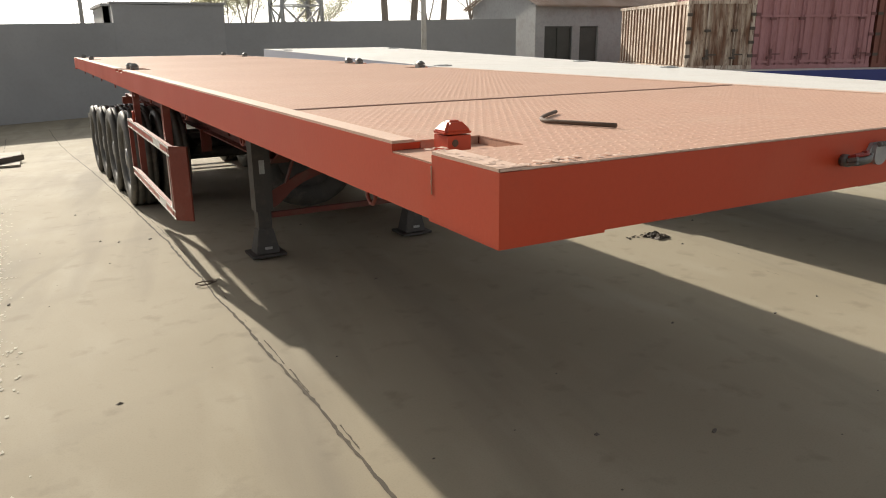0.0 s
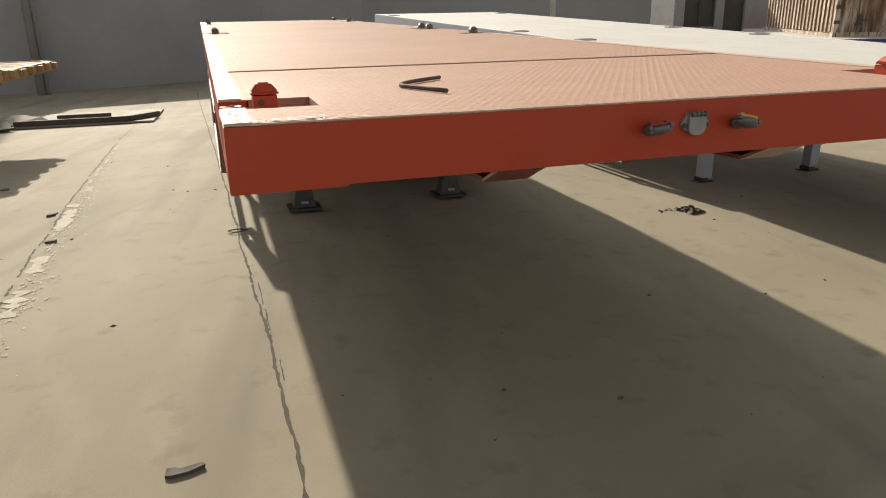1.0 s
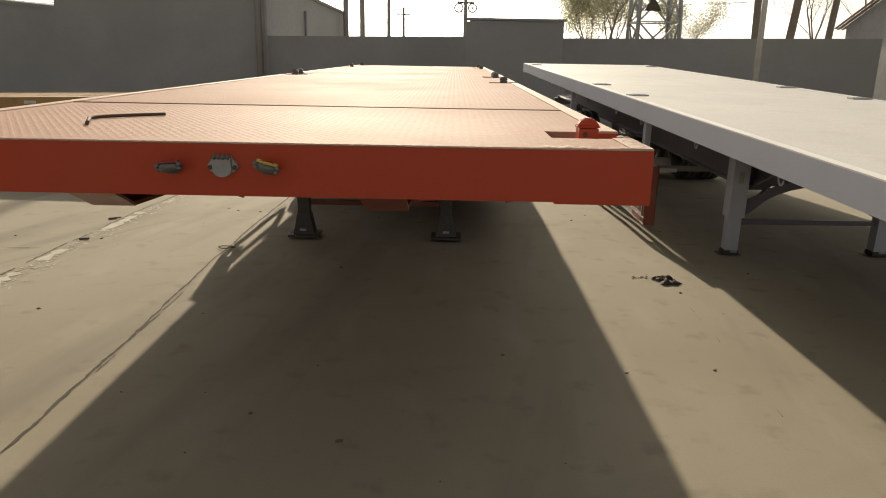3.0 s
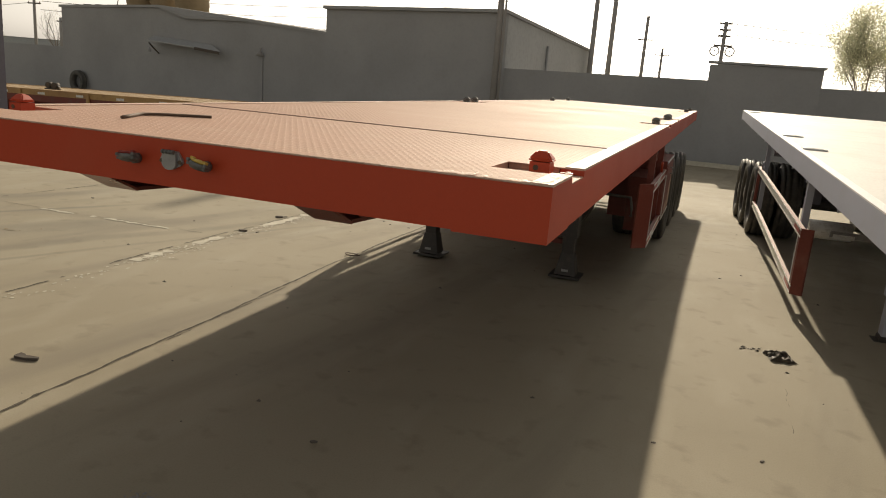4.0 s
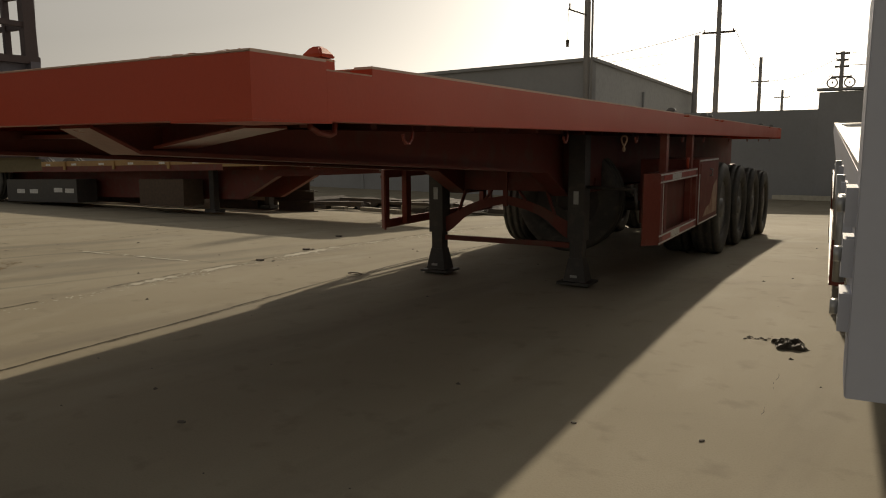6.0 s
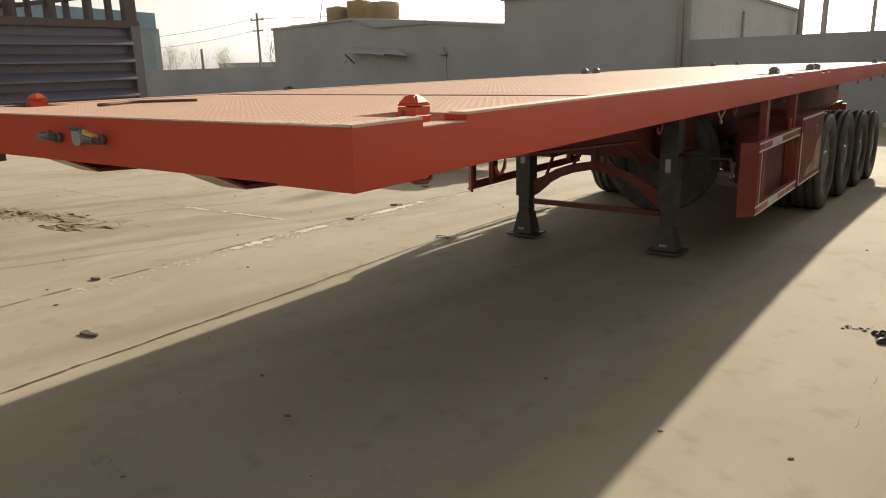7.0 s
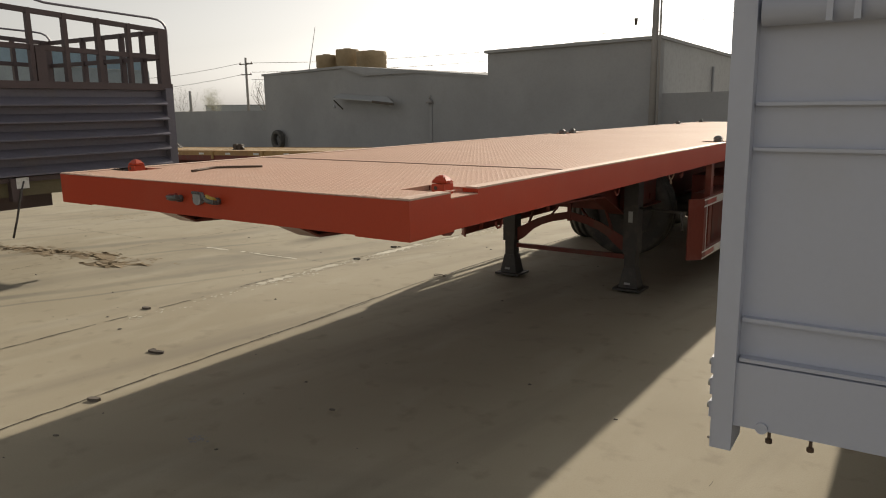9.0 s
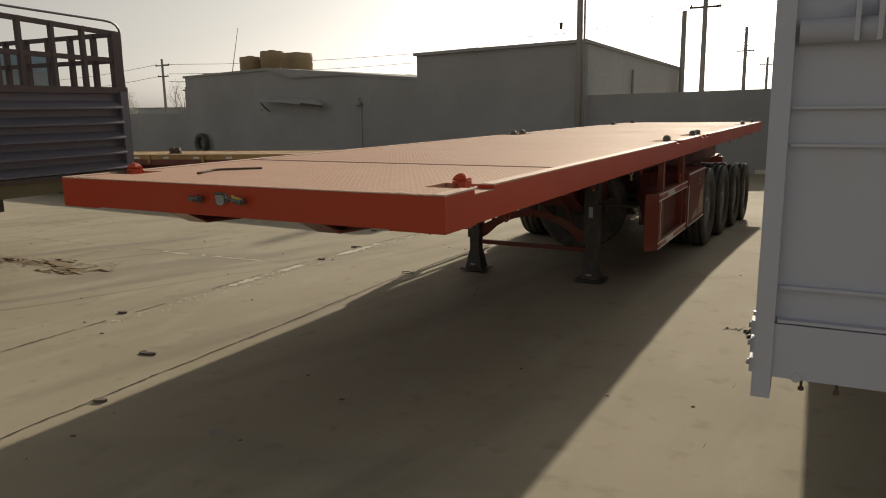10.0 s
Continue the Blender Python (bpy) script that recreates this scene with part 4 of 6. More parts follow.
    bm = bmesh.new()
    z = H - 0.03
    for k in range(6):
        z2 = z - 0.011
        rod(bm, (-1.2505, 0.281 + rnd.uniform(-1, 1) * 0.0015, z), (-1.2505, 0.281 + rnd.uniform(-1, 1) * 0.0015, z2), 0.001 + 0.001 * rnd.random(), seg=5)
        z = z2
    part("weld_bead", bm, WORN, orange)


orange_extras()


def bulkhead():
    """The front wall of the white trailer, in its own axes."""
    H, top = 1.306, 3.05
    bm = bmesh.new()
    box(bm, -1.2, 1.2, -0.02, 0.0, H - 0.02, top)
    head = part("bulkhead", bm, WHITE, white, "tall grey-white sheet steel front bulkhead")
    bm = bmesh.new()
    box(bm, -1.2, 1.2, -0.05, -0.002, H - 0.172, H - 0.012)
    part("apron", bm, WHITE, head, bevel=0.005)
    for z, d, w in ((H - 0.008, 0.028, 0.009), (H + 0.09, 0.02, 0.009), (H + 0.49, 0.018, 0.008), (H + 0.59, 0.018, 0.008)):
        bm = bmesh.new()
        box(bm, -1.195, 1.195, -0.02 - d, -0.0205, z, z + w)
        part("rib", bm, WHITE, head, bevel=0.003)
    bm = bmesh.new()
    rod(bm, (-1.19, -0.045, H + 0.79), (1.19, -0.045, H + 0.79), 0.032, seg=14)
    part("cross_tube", bm, WHITE, head)
    for x in (-1.06, -1.01, 0.0, 0.05):
        bm = bmesh.new()
        box(bm, x - 0.006, x + 0.006, -0.085, -0.02, H + 0.76, H + 0.86)
        part("bracket", bm, WHITE, head, bevel=0.002)
    bm = bmesh.new()
    box(bm, -1.2, 1.2, -0.06, 0.0, top, top + 0.06)
    part("top_rail", bm, WHITE, head, bevel=0.006)
    for s in (-1, 1):
        bm = bmesh.new()
        box(bm, min(s * 1.2, s * 1.25), max(s * 1.2, s * 1.24), -0.06, 0.05, H - 0.237, top + 0.06)
        post = part("post", bm, WHITE, head, bevel=0.004)
        bm = bmesh.new()
        box(bm, min(s * 1.24, s * 1.251), max(s * 1.24, s * 1.251), -0.055, 0.04, H - 0.237, H + 0.18)
        part("doubler", bm, WHITE, post, bevel=0.003)
        for z in (H - 0.035, H - 0.09, H - 0.15):
            bm = bmesh.new()
            box(bm, min(s * 1.251, s * 1.262), max(s * 1.251, s * 1.262), -0.03, 0.02, z - 0.022, z + 0.02)
            lug = part("lug", bm, WHITE, post, bevel=0.004)
            bm = bmesh.new()
            rod(bm, (s * 1.262, -0.006, z), (s * 1.27, -0.006, z), 0.009, seg=8)
            part("bolt", bm, STEEL, lug)
        for y, z0, z1 in ((0.12, H - 0.14, H - 0.05), (0.5, H - 0.14, H - 0.05), (1.0, H - 0.14, H - 0.05)):
            bm = bmesh.new()
            box(bm, min(s * 1.25, s * 1.26), max(s * 1.25, s * 1.26), y, y + 0.06, z0, z1)
            hinge = part("hinge", bm, WHITE, head, bevel=0.004)
            bm = bmesh.new()
            rod(bm, (s * 1.261, y + 0.03, z0 - 0.012), (s * 1.261, y + 0.03, z1 + 0.012), 0.007, seg=10)
            part("hinge_pin", bm, STEEL, hinge)
    for x in (-1.12, -1.03, 1.03):
        bm = bmesh.new()
        rod(bm, (x, -0.03, H - 0.172), (x, -0.03, H - 0.205), 0.004, seg=8)
        rod(bm, (x, -0.03, H - 0.198), (x, -0.03, H - 0.208), 0.008, seg=6)
        part("bolt", bm, RUST, head, "rusty hanging bolt")
    bm = bmesh.new()
    rod(bm, (-1.135, -0.056, H - 0.165), (-1.135, -0.05, H - 0.165), 0.014, seg=12)
    part("plug", bm, WHITE, head)
    # pale stay, label plate and small air reservoir behind the side guard
    bm = bmesh.new()
    box(bm, -0.86, -0.34, 5.47, 5.51, 0.58, 0.63)
    part("stay", bm, POLE, white, bevel=0.004)
    bm = bmesh.new()
    box(bm, -0.84, -0.67, 5.44, 5.446, 0.575, 0.612)
    part("label_plate", bm, STRIPE, white, "small white plate")
    bm = bmesh.new()
    rod(bm, (-0.98, 5.85, 0.57), (-0.62, 5.85, 0.57), 0.085, seg=18)
    part("air_reservoir", bm, STRIPE, white, "pale painted air reservoir", bevel=0.02)
    # lashing slots on the deck
    for s in (-1, 1):
        for y in (5.55, 7.1, 12.6):
            bm = bmesh.new()
            box(bm, min(s * 1.0, s * 1.2), max(s * 1.0, s * 1.2), y - 0.05, y + 0.05, H + 0.001, H + 0.014)
            box(bm, min(s * 1.03, s * 1.17), max(s * 1.03, s * 1.17), y - 0.025, y + 0.025, H + 0.012, H + 0.018)
            part("lashing_plate", bm, STEEL, white, bevel=0.002)


bulkhead()


# ---- things on the deck and the ground ----
def small_things():
    H = 1.306
    bm = bmesh.new()
    pts = [(x, y, H + 0.0085) for x, y in ((-0.48, 0.815), (-0.54, 0.77), (-0.605, 0.715), (-0.645, 0.675), (-0.668, 0.64), (-0.676, 0.61), (-0.67, 0.578), (-0.65, 0.535), (-0.62, 0.467), (-0.588, 0.397))]
    tube(bm, pts, 0.0068, 8)
    solo("bent_rod", bm, RUST, "bent rusty steel rod lying on the orange deck", "rod")
    rnd = random.Random(8)
    # crumpled oily rag on the lit strip
    bm = bmesh.new()
    n = 14
    grid = [[None] * (n + 1) for _ in range(n + 1)]
    for j in range(n + 1):
        for i in range(n + 1):
            u, v = i / n - 0.5, j / n - 0.5
            edge = 1 + 0.25 * noise.noise(Vector((u * 4, v * 4, 3.1)))
            h = max(0.0, 0.022 + 0.03 * noise.noise(Vector((u * 7, v * 7, 0.7)))) * (1 - (2 * max(abs(u), abs(v))) ** 4)
            grid[j][i] = bm.verts.new((u * 0.15 * edge + 0.03 * noise.noise(Vector((0, v * 9, 1))), v * 0.17 * edge, h + 0.001))
    for j in range(n):
        for i in range(n):
            bm.faces.new((grid[j][i], grid[j][i + 1], grid[j + 1][i + 1], grid[j + 1][i]))
    solo("oily_rag", bm, OIL, "crumpled black oily rag on the sunlit concrete", "rag", pose(2.225, 2.93, 0.003, 0, 0, 15))
    verts, faces = [], []
    for k in range(22):
        x, y, r, k0 = 2.1 + rnd.gauss(0, 0.06), 3.02 + rnd.gauss(0, 0.025), rnd.uniform(0.003, 0.012), len(verts)
        for q in range(5):
            a = q * math.tau / 5
            verts.append((x + r * 1.6 * math.cos(a) * rnd.uniform(0.5, 1.2), y + r * math.sin(a), 0.003))
        verts.append((x, y, 0.003 + r * 0.5))
        faces += [(k0 + q, k0 + (q + 1) % 5, k0 + 5) for q in range(5)]
    tagged(new("oily_crumbs", raw("oily_crumbs", verts, faces, OIL)), "black oily crumbs beside the rag", "crumbs", kind="stuff")
    bm = bmesh.new()
    prism(bm, [(-0.07, -0.008), (-0.052, -0.024), (0.012, -0.03), (0.07, -0.012), (0.064, 0.006), (0.012, 0.0), (-0.012, 0.01), (-0.03, 0.03), (-0.056, 0.024)], 0, 0.015, "z")
    for v in bm.verts:
        v.co += Vector((rnd.uniform(-1, 1), rnd.uniform(-1, 1), rnd.uniform(-1, 0.3))) * 0.005
    for v in bm.verts:
        v.co.z = max(v.co.z, 0)
    solo("brick_piece", bm, SCRAP, "broken piece of dark brick lying on the concrete", "brick", pose(-1.5, 0.66, 0.0, 0, 0, 12))
    bm = bmesh.new()
    tube(bm, [(0.09 * math.cos(a) * (1 + 0.2 * math.sin(3 * a)), 0.06 * math.sin(a), 0.008) for a in np.linspace(0, 5.6, 16)] + [(0.14, 0.01, 0.008)], 0.007, 6)
    solo("wire_loop", bm, RUST, "loop of rusty wire lying on a concrete joint", "wire", pose(-1.18, 3.62, 0.0) @ Matrix.Scale(0.6, 4))
    # pebbles and crumbs
    verts, faces = [], []
    for k in range(170):
        x, y = rnd.uniform(-7, 3.2), rnd.uniform(-2.2, 9)
        r = rnd.choice((0.003, 0.004, 0.005, 0.006, 0.011))
        z, k0 = ground_z(y), len(verts)
        for q in range(6):
            a = q * math.tau / 6
            verts.append((x + r * 1.5 * math.cos(a) * rnd.uniform(0.6, 1.2), y + r * math.sin(a) * rnd.uniform(0.6, 1.2), z))
        verts.append((x, y, z + r * 0.9))
        faces += [(k0 + q, k0 + (q + 1) % 6, k0 + 6) for q in range(6)]
    ob = new("pebbles", raw("pebbles", verts, faces, BRICK))
    tagged(ob, "scattered dark pebbles and crumbs on the concrete", "pebbles", kind="stuff")
    for x, y, a in ((2.05, 1.4, 40), (0.9, 6.9, 70), (-0.76, -0.43, 30), (-1.04, -0.06, 22), (0.07, -0.07, 50), (0.22, 0.6, 20), (1.58, 1.34, 10), (-2.22, 0.83, 45), (-2.57, 1.29, 12), (-2.62, 0.97, 13), (-4.65, 4.18, 15), (-2.32, 3.88, 80), (-1.3, 5.19, 5), (-1.54, 5.23, 25), (-2.59, 4.68, 30), (-2.56, 4.75, 70), (-2.45, 3.84, 10), (-3.22, 6.05, 20)):
        bm = bmesh.new()
        r = 2.0 if (x, y) in ((-1.04, -0.06), (-2.57, 1.29), (-2.59, 4.68), (-2.45, 3.84), (-3.22, 6.05)) else rnd.uniform(0.45, 1.1)
        prism(bm, [(-0.02 * r, -0.004 * r), (-0.005 * r, -0.01 * r), (0.017 * r, -0.006 * r), (0.02 * r, 0.004 * r), (0.002 * r, 0.01 * r), (-0.016 * r, 0.007 * r)], 0, 0.009 * r, "z")
        solo("stone_chip", bm, BRICK, "small dark stone chip on the concrete", "stone", pose(x, y, ground_z(y), 0, 0, a), "stone chips", bevel=0.002)
    # straw and dirt left beside the stake trailer: flat trodden patches with loose bits on them
    verts, faces = [], []
    for k in range(90):
        x = -5.75 + rnd.gauss(0, 0.62) if k % 5 else -4.5 + rnd.gauss(0, 0.16)
        y = (2.17 + 0.2 * (x + 6.0) if x < -4.9 else 2.17) + rnd.gauss(0, 0.075)
        r, z, k0 = rnd.uniform(0.03, 0.15), ground_z(y) + 0.0025, len(verts)
        for q in range(11):
            a = q * math.tau / 11
            g = r * rnd.uniform(0.35, 1.15)
            verts.append((x + 1.5 * g * math.cos(a), y + 0.55 * g * math.sin(a) + 0.3 * g * math.cos(a), z))
        verts.append((x, y, z + 0.002 + 0.0002 * k))
        faces += [(k0 + q, k0 + (q + 1) % 11, k0 + 11) for q in range(11)]
    for k in range(380):
        x, y = (-5.75 + rnd.gauss(0, 0.72), 0.0) if k % 8 else (-8.0 + rnd.gauss(0, 0.35), 4.5 + rnd.gauss(0, 0.3))
        y = y or 2.25 + 0.2 * (x + 5.6) + rnd.gauss(0, 0.13)
        a, ln, w = rnd.gauss(0.15, 0.7), rnd.uniform(0.006, 0.045), rnd.uniform(0.003, 0.014)
        c, n, k0, z = math.cos(a), math.sin(a), len(verts), ground_z(y)
        for u, v, h in ((-ln, -w, 0), (ln, -w, 0), (ln, w, 0), (-ln, w, 0), (0, 0, 0.002)):
            verts.append((x + u * c * rnd.uniform(0.6, 1.2) - v * n, y + u * n + v * c * rnd.uniform(0.5, 1.3), z + 0.003 + h))
        faces += [(k0, k0 + 1, k0 + 4), (k0 + 1, k0 + 2, k0 + 4), (k0 + 2, k0 + 3, k0 + 4), (k0 + 3, k0, k0 + 4)]
    tagged(new("straw_litter", raw("straw_litter", verts, faces, STRAW)), "brown straw and dirt scattered on the concrete", "litter", kind="stuff")
    # grey crumbs of cement in the shade
    verts, faces = [], []
    for k in range(30):
        x, y, r, k0 = -0.12 + rnd.gauss(0, 0.035), -0.05 + rnd.gauss(0, 0.02), rnd.uniform(0.003, 0.009), len(verts)
        for q in range(5):
            a = q * math.tau / 5
            verts.append((x + r * 1.4 * math.cos(a) * rnd.uniform(0.5, 1.2), y + r * math.sin(a), 0.001))
        verts.append((x, y, 0.001 + r * 0.8))
        faces += [(k0 + q, k0 + (q + 1) % 5, k0 + 5) for q in range(5)]
    tagged(new("cement_crumbs", raw("cement_crumbs", verts, faces, POLE)), "small grey heap of cement crumbs on the concrete", "crumbs", kind="stuff")


small_things()


def scrap_corner():
    """A pale sheet with timbers on it, and a heap of bent sheets and sections behind the yellow trailer."""
    bm = bmesh.new()
    box(bm, -4.9, -2.3, -1.95, 1.95, 0.0, 0.03)
    tilt = pose(0, 15.25, ground_z(15.25) + 0.02, -3.8)
    solo("steel_sheet", bm, BOARD, "large pale sheet lying flat on the concrete", "sheet", tilt, bevel=0.008)
    for x0, x1, yy in ((-4.7, -2.75, -1.9), (-4.2, -3.2, -0.55)):
        bm = bmesh.new()
        box(bm, x0, x1, yy, yy + 0.12, 0.032, 0.13)
        if yy < -1:
            box(bm, 0, 1.2, -0.06, 0.06, 0.032, 0.13, pose(x1 - 0.02, yy + 0.06, 0, 0, 0, 66))
        solo("timber_bearer", bm, SCRAP, "dark squared timber lying on a pale sheet", "timber", tilt, "timber bearers", bevel=0.008)
    rnd = random.Random(21)
    for k in range(12):                                    # bent, crumpled plates
        x, yy = -4.9 - 0.42 * k + rnd.uniform(-0.2, 0.2), 12.9 + rnd.uniform(0, 1.6)
        w, d, rise, skew = rnd.uniform(0.7, 1.5), rnd.uniform(0.6, 1.1), rnd.uniform(0.1, 0.3), rnd.uniform(-0.4, 0.4)
        n = 8
        lo, hi = [], []
        bm = bmesh.new()
        for i in range(n + 1):
            u = i / n
            z = rise * math.sin(math.pi * min(1, u * rnd.uniform(0.9, 1.1))) + 0.01
            for row, y, dz in ((lo, -d / 2, 0), (hi, d / 2, skew * 0.2)):
                row.append((bm.verts.new((w * (u - 0.5) + skew * y, y, max(0.004, z + dz * u))), bm.verts.new((w * (u - 0.5) + skew * y, y, max(0.004, z + dz * u) + 0.022))))
        for i in range(n):
            (a0, a1), (b0, b1), (c0, c1), (d0, d1) = lo[i], lo[i + 1], hi[i + 1], hi[i]
            for f in ((a1, b1, c1, d1), (d0, c0, b0, a0), (a0, b0, b1, a1), (c0, d0, d1, c1)):
                bm.faces.new(f)
        bm.faces.new((lo[0][0], lo[0][1], hi[0][1], hi[0][0])), bm.faces.new((lo[n][1], lo[n][0], hi[n][0], hi[n][1]))
        solo("scrap_plate", bm, SCRAP, "bent scrap plate in a loose heap", "scrap", pose(x, yy, ground_z(yy) - 0.01, 0, 0, rnd.uniform(-25, 25)), "scrap pile")
    for k in range(14):
        x, yy = rnd.uniform(-9.4, -5.0), rnd.uniform(11.7, 13.0)
        bm = bmesh.new()
        ln = rnd.uniform(0.7, 2.0)
        box(bm, -ln / 2, ln / 2, -0.07, 0.07, 0, rnd.uniform(0.05, 0.1))
        solo("scrap_section", bm, rnd.choice((SCRAP, BOARD, SCRAP)), "scrap steel section in a loose heap", "scrap", pose(x, yy, ground_z(yy) + 0.02 + 0.09 * (k % 3), 0, rnd.uniform(-3, 3), rnd.uniform(-30, 30)), "scrap pile", bevel=0.01)
    for k in range(26):                                    # sections stacked along the far side of the yellow trailer
        layer, col = divmod(k, 9)
        x, yy, ln = -8.2 - 0.95 * col + rnd.uniform(-0.3, 0.3), 10.75 + rnd.uniform(-0.12, 0.12), rnd.uniform(0.9, 1.7)
        bm = bmesh.new()
        prism(bm, [(-0.14, 0.0), (0.14, 0.0), (0.14, 0.02), (0.012, 0.02), (0.012, 0.2), (0.14, 0.2), (0.14, 0.22), (-0.14, 0.22), (-0.14, 0.2), (-0.012, 0.2), (-0.012, 0.02), (-0.14, 0.02)], -ln / 2, ln / 2, "x")
        solo("scrap_section", bm, BOARD if k % 7 == 3 else SCRAP, "scrap steel section in a loose heap", "scrap", pose(x, yy, ground_z(yy) - 0.005 + 0.222 * layer, 0, 0, rnd.uniform(-6, 6)), "scrap pile")


scrap_corner()


def yellow_trailer():
    """A low old flatbed standing across the yard."""
    m = pose(-3.4, 7.7, -0.15, 1.3, 1.15, 178.5)          # x runs along it, y out of its near side; nose low
    root = thing("low_trailer", "old low yellow flatbed trailer with a worn plank deck", "trailer", m)
    L, W, T = 14.5, 2.4, 1.075
    for k in range(8):
        bm = bmesh.new()
        box(bm, 0.02, L, -W + k * W / 8 + 0.005, -W + (k + 1) * W / 8 - 0.005, T - 0.045, T - 0.003 * (k % 3))
        part("deck_plank", bm, WOOD, root, bevel=0.004)
    for y0 in (-W - 0.05, 0.002):
        bm = bmesh.new()
        box(bm, 0, L, y0, y0 + 0.048, T - 0.09, T + 0.012)
        box(bm, 0, 3.6, y0, y0 + 0.048, T - 0.135, T - 0.091)
        beam = part("side_beam", bm, YELLOW_PAINT, root, bevel=0.005)
        bm = bmesh.new()
        box(bm, 3.6, L, y0 + 0.006, y0 + 0.042, T - 0.2, T - 0.09)
        part("sill", bm, DARK_RED, root, "dark brown-red lower sill")
        for k in range(14):
            b = bmesh.new()
            x = 0.6 + k * 0.9
            y = y0 + (0.048 if y0 > -1 else -0.004)
            box(b, x, x + 0.16, y, y + 0.004, T - 0.075, T - 0.035)
            part("reflector", b, STRIPE, beam, "pale reflective tape")
        for k in range(7):
            b = bmesh.new()
            x = 0.15 + k * (0.42 if k < 3 else 1.6)
            y = y0 + (0.048 if y0 > -1 else -0.03)
            box(b, x, x + 0.06, y, y + 0.03, T - 0.16, T)
            part("stake_pocket", b, YELLOW_PAINT, beam)
    bm = bmesh.new()
    box(bm, -0.05, 0, -W, 0, T - 0.12, T)
    end = part("end_beam", bm, YELLOW_PAINT, root, bevel=0.005)
    for k in range(6):                                  # stake pockets on the end, uneven
        b = bmesh.new()
        y = -0.1 - 0.44 * k
        box(b, -0.11, -0.0505, y - 0.06, y + 0.06, T - 0.1, T - 0.005 - 0.012 * (k % 2))
        part("stake_pocket", b, YELLOW_PAINT, end, bevel=0.006)
    for y in (-1.7, -0.7):
        bm = bmesh.new()
        prism(bm, [(0.5, T - 0.2), (0.5, T - 0.26), (3.0, T - 0.32), (3.9, 0.34), (L, 0.34), (L, T - 0.2)], y - 0.06, y + 0.06)
        part("main_beam", bm, DARK_RED, root, bevel=0.006)
    for k in range(9):
        bm = bmesh.new()
        box(bm, 0.5 + k * 1.1, 0.58 + k * 1.1, -W, 0, T - 0.2, T - 0.06)
        part("crossmember", bm, DARK_RED, root)
    for x, w in ((4.75, 1.25), (8.0, 2.6)):
        bm = bmesh.new()
        box(bm, x, x + w, -0.5, -0.05, 0.24, 0.72)
        locker = part("locker", bm, RUST if x < 7 else BLACK, root, "dark locker under the deck", bevel=0.01)
        for x0, z0 in (() if x < 7 else ((8.1, 0.44), (8.5, 0.45), (9.4, 0.42), (9.9, 0.42))):
            b = bmesh.new()
            box(b, x0, x0 + 0.3, -0.049, -0.045, z0, z0 + 0.09)
            part("reflector", b, STRIPE, locker, "pale reflective tape")
    tyre, rim = tyre_mesh(), rim_mesh()
    for x in (11.4, 12.7):
        for y, r in ((-0.25, -90), (-W + 0.25, 90)):
            w = part("wheel", tyre, RUBBER, root, at=pose(x, y, 0.51 + 0.02 * x, 0, 0, r + 180))
            part("rim", rim, RIM, w)
    for y in (-1.9, -0.5):
        bm = bmesh.new()
        box(bm, 4.4, 4.52, y - 0.06, y + 0.06, 0.16, T - 0.2)
        box(bm, 4.32, 4.6, y - 0.12, y + 0.12, 0.1, 0.16)
        part("landing_leg", bm, BLACK, root, bevel=0.004)
    # three pale blocks stand in for a screw jack; its lit edges set their colour
    for x, w, z0, z1 in ((-9.83, 0.26, 0.0, 0.13), (-9.87, 0.1, 0.13, 0.4), (-9.95, 0.22, 0.4, 0.54)):
        bm = bmesh.new()
        box(bm, -w, w, -0.11, 0.11, z0, z1)
        solo("jack_block", bm, BOARD, "pale block standing in for a jack with lit edges under the yellow trailer", "block", pose(x, 9.95, ground_z(9.95)), "stacked timber blocks", bevel=0.008)
    # ratchet winch left on the deck
    mw = m @ pose(6.8, -0.8, T) @ Matrix.Scale(0.75, 4)
    w = thing("winch", "small dark ratchet winch standing on the yellow trailer", "winch", mw)
    bm = bmesh.new()
    box(bm, -0.2, 0.2, -0.07, 0.07, 0, 0.03)
    part("base", bm, SCRAP, w, bevel=0.004)
    for x in (-0.11, 0.1):
        bm = bmesh.new()
        rod(bm, (x, -0.07, 0.1), (x, 0.07, 0.1), 0.075, seg=14)
        part("drum", bm, SCRAP, w, bevel=0.012)
    bm = bmesh.new()
    bar(bm, (-0.1, 0, 0.15), (-0.26, 0, 0.05), 0.03, 0.02)
    part("handle", bm, STEEL, w)


yellow_trailer()


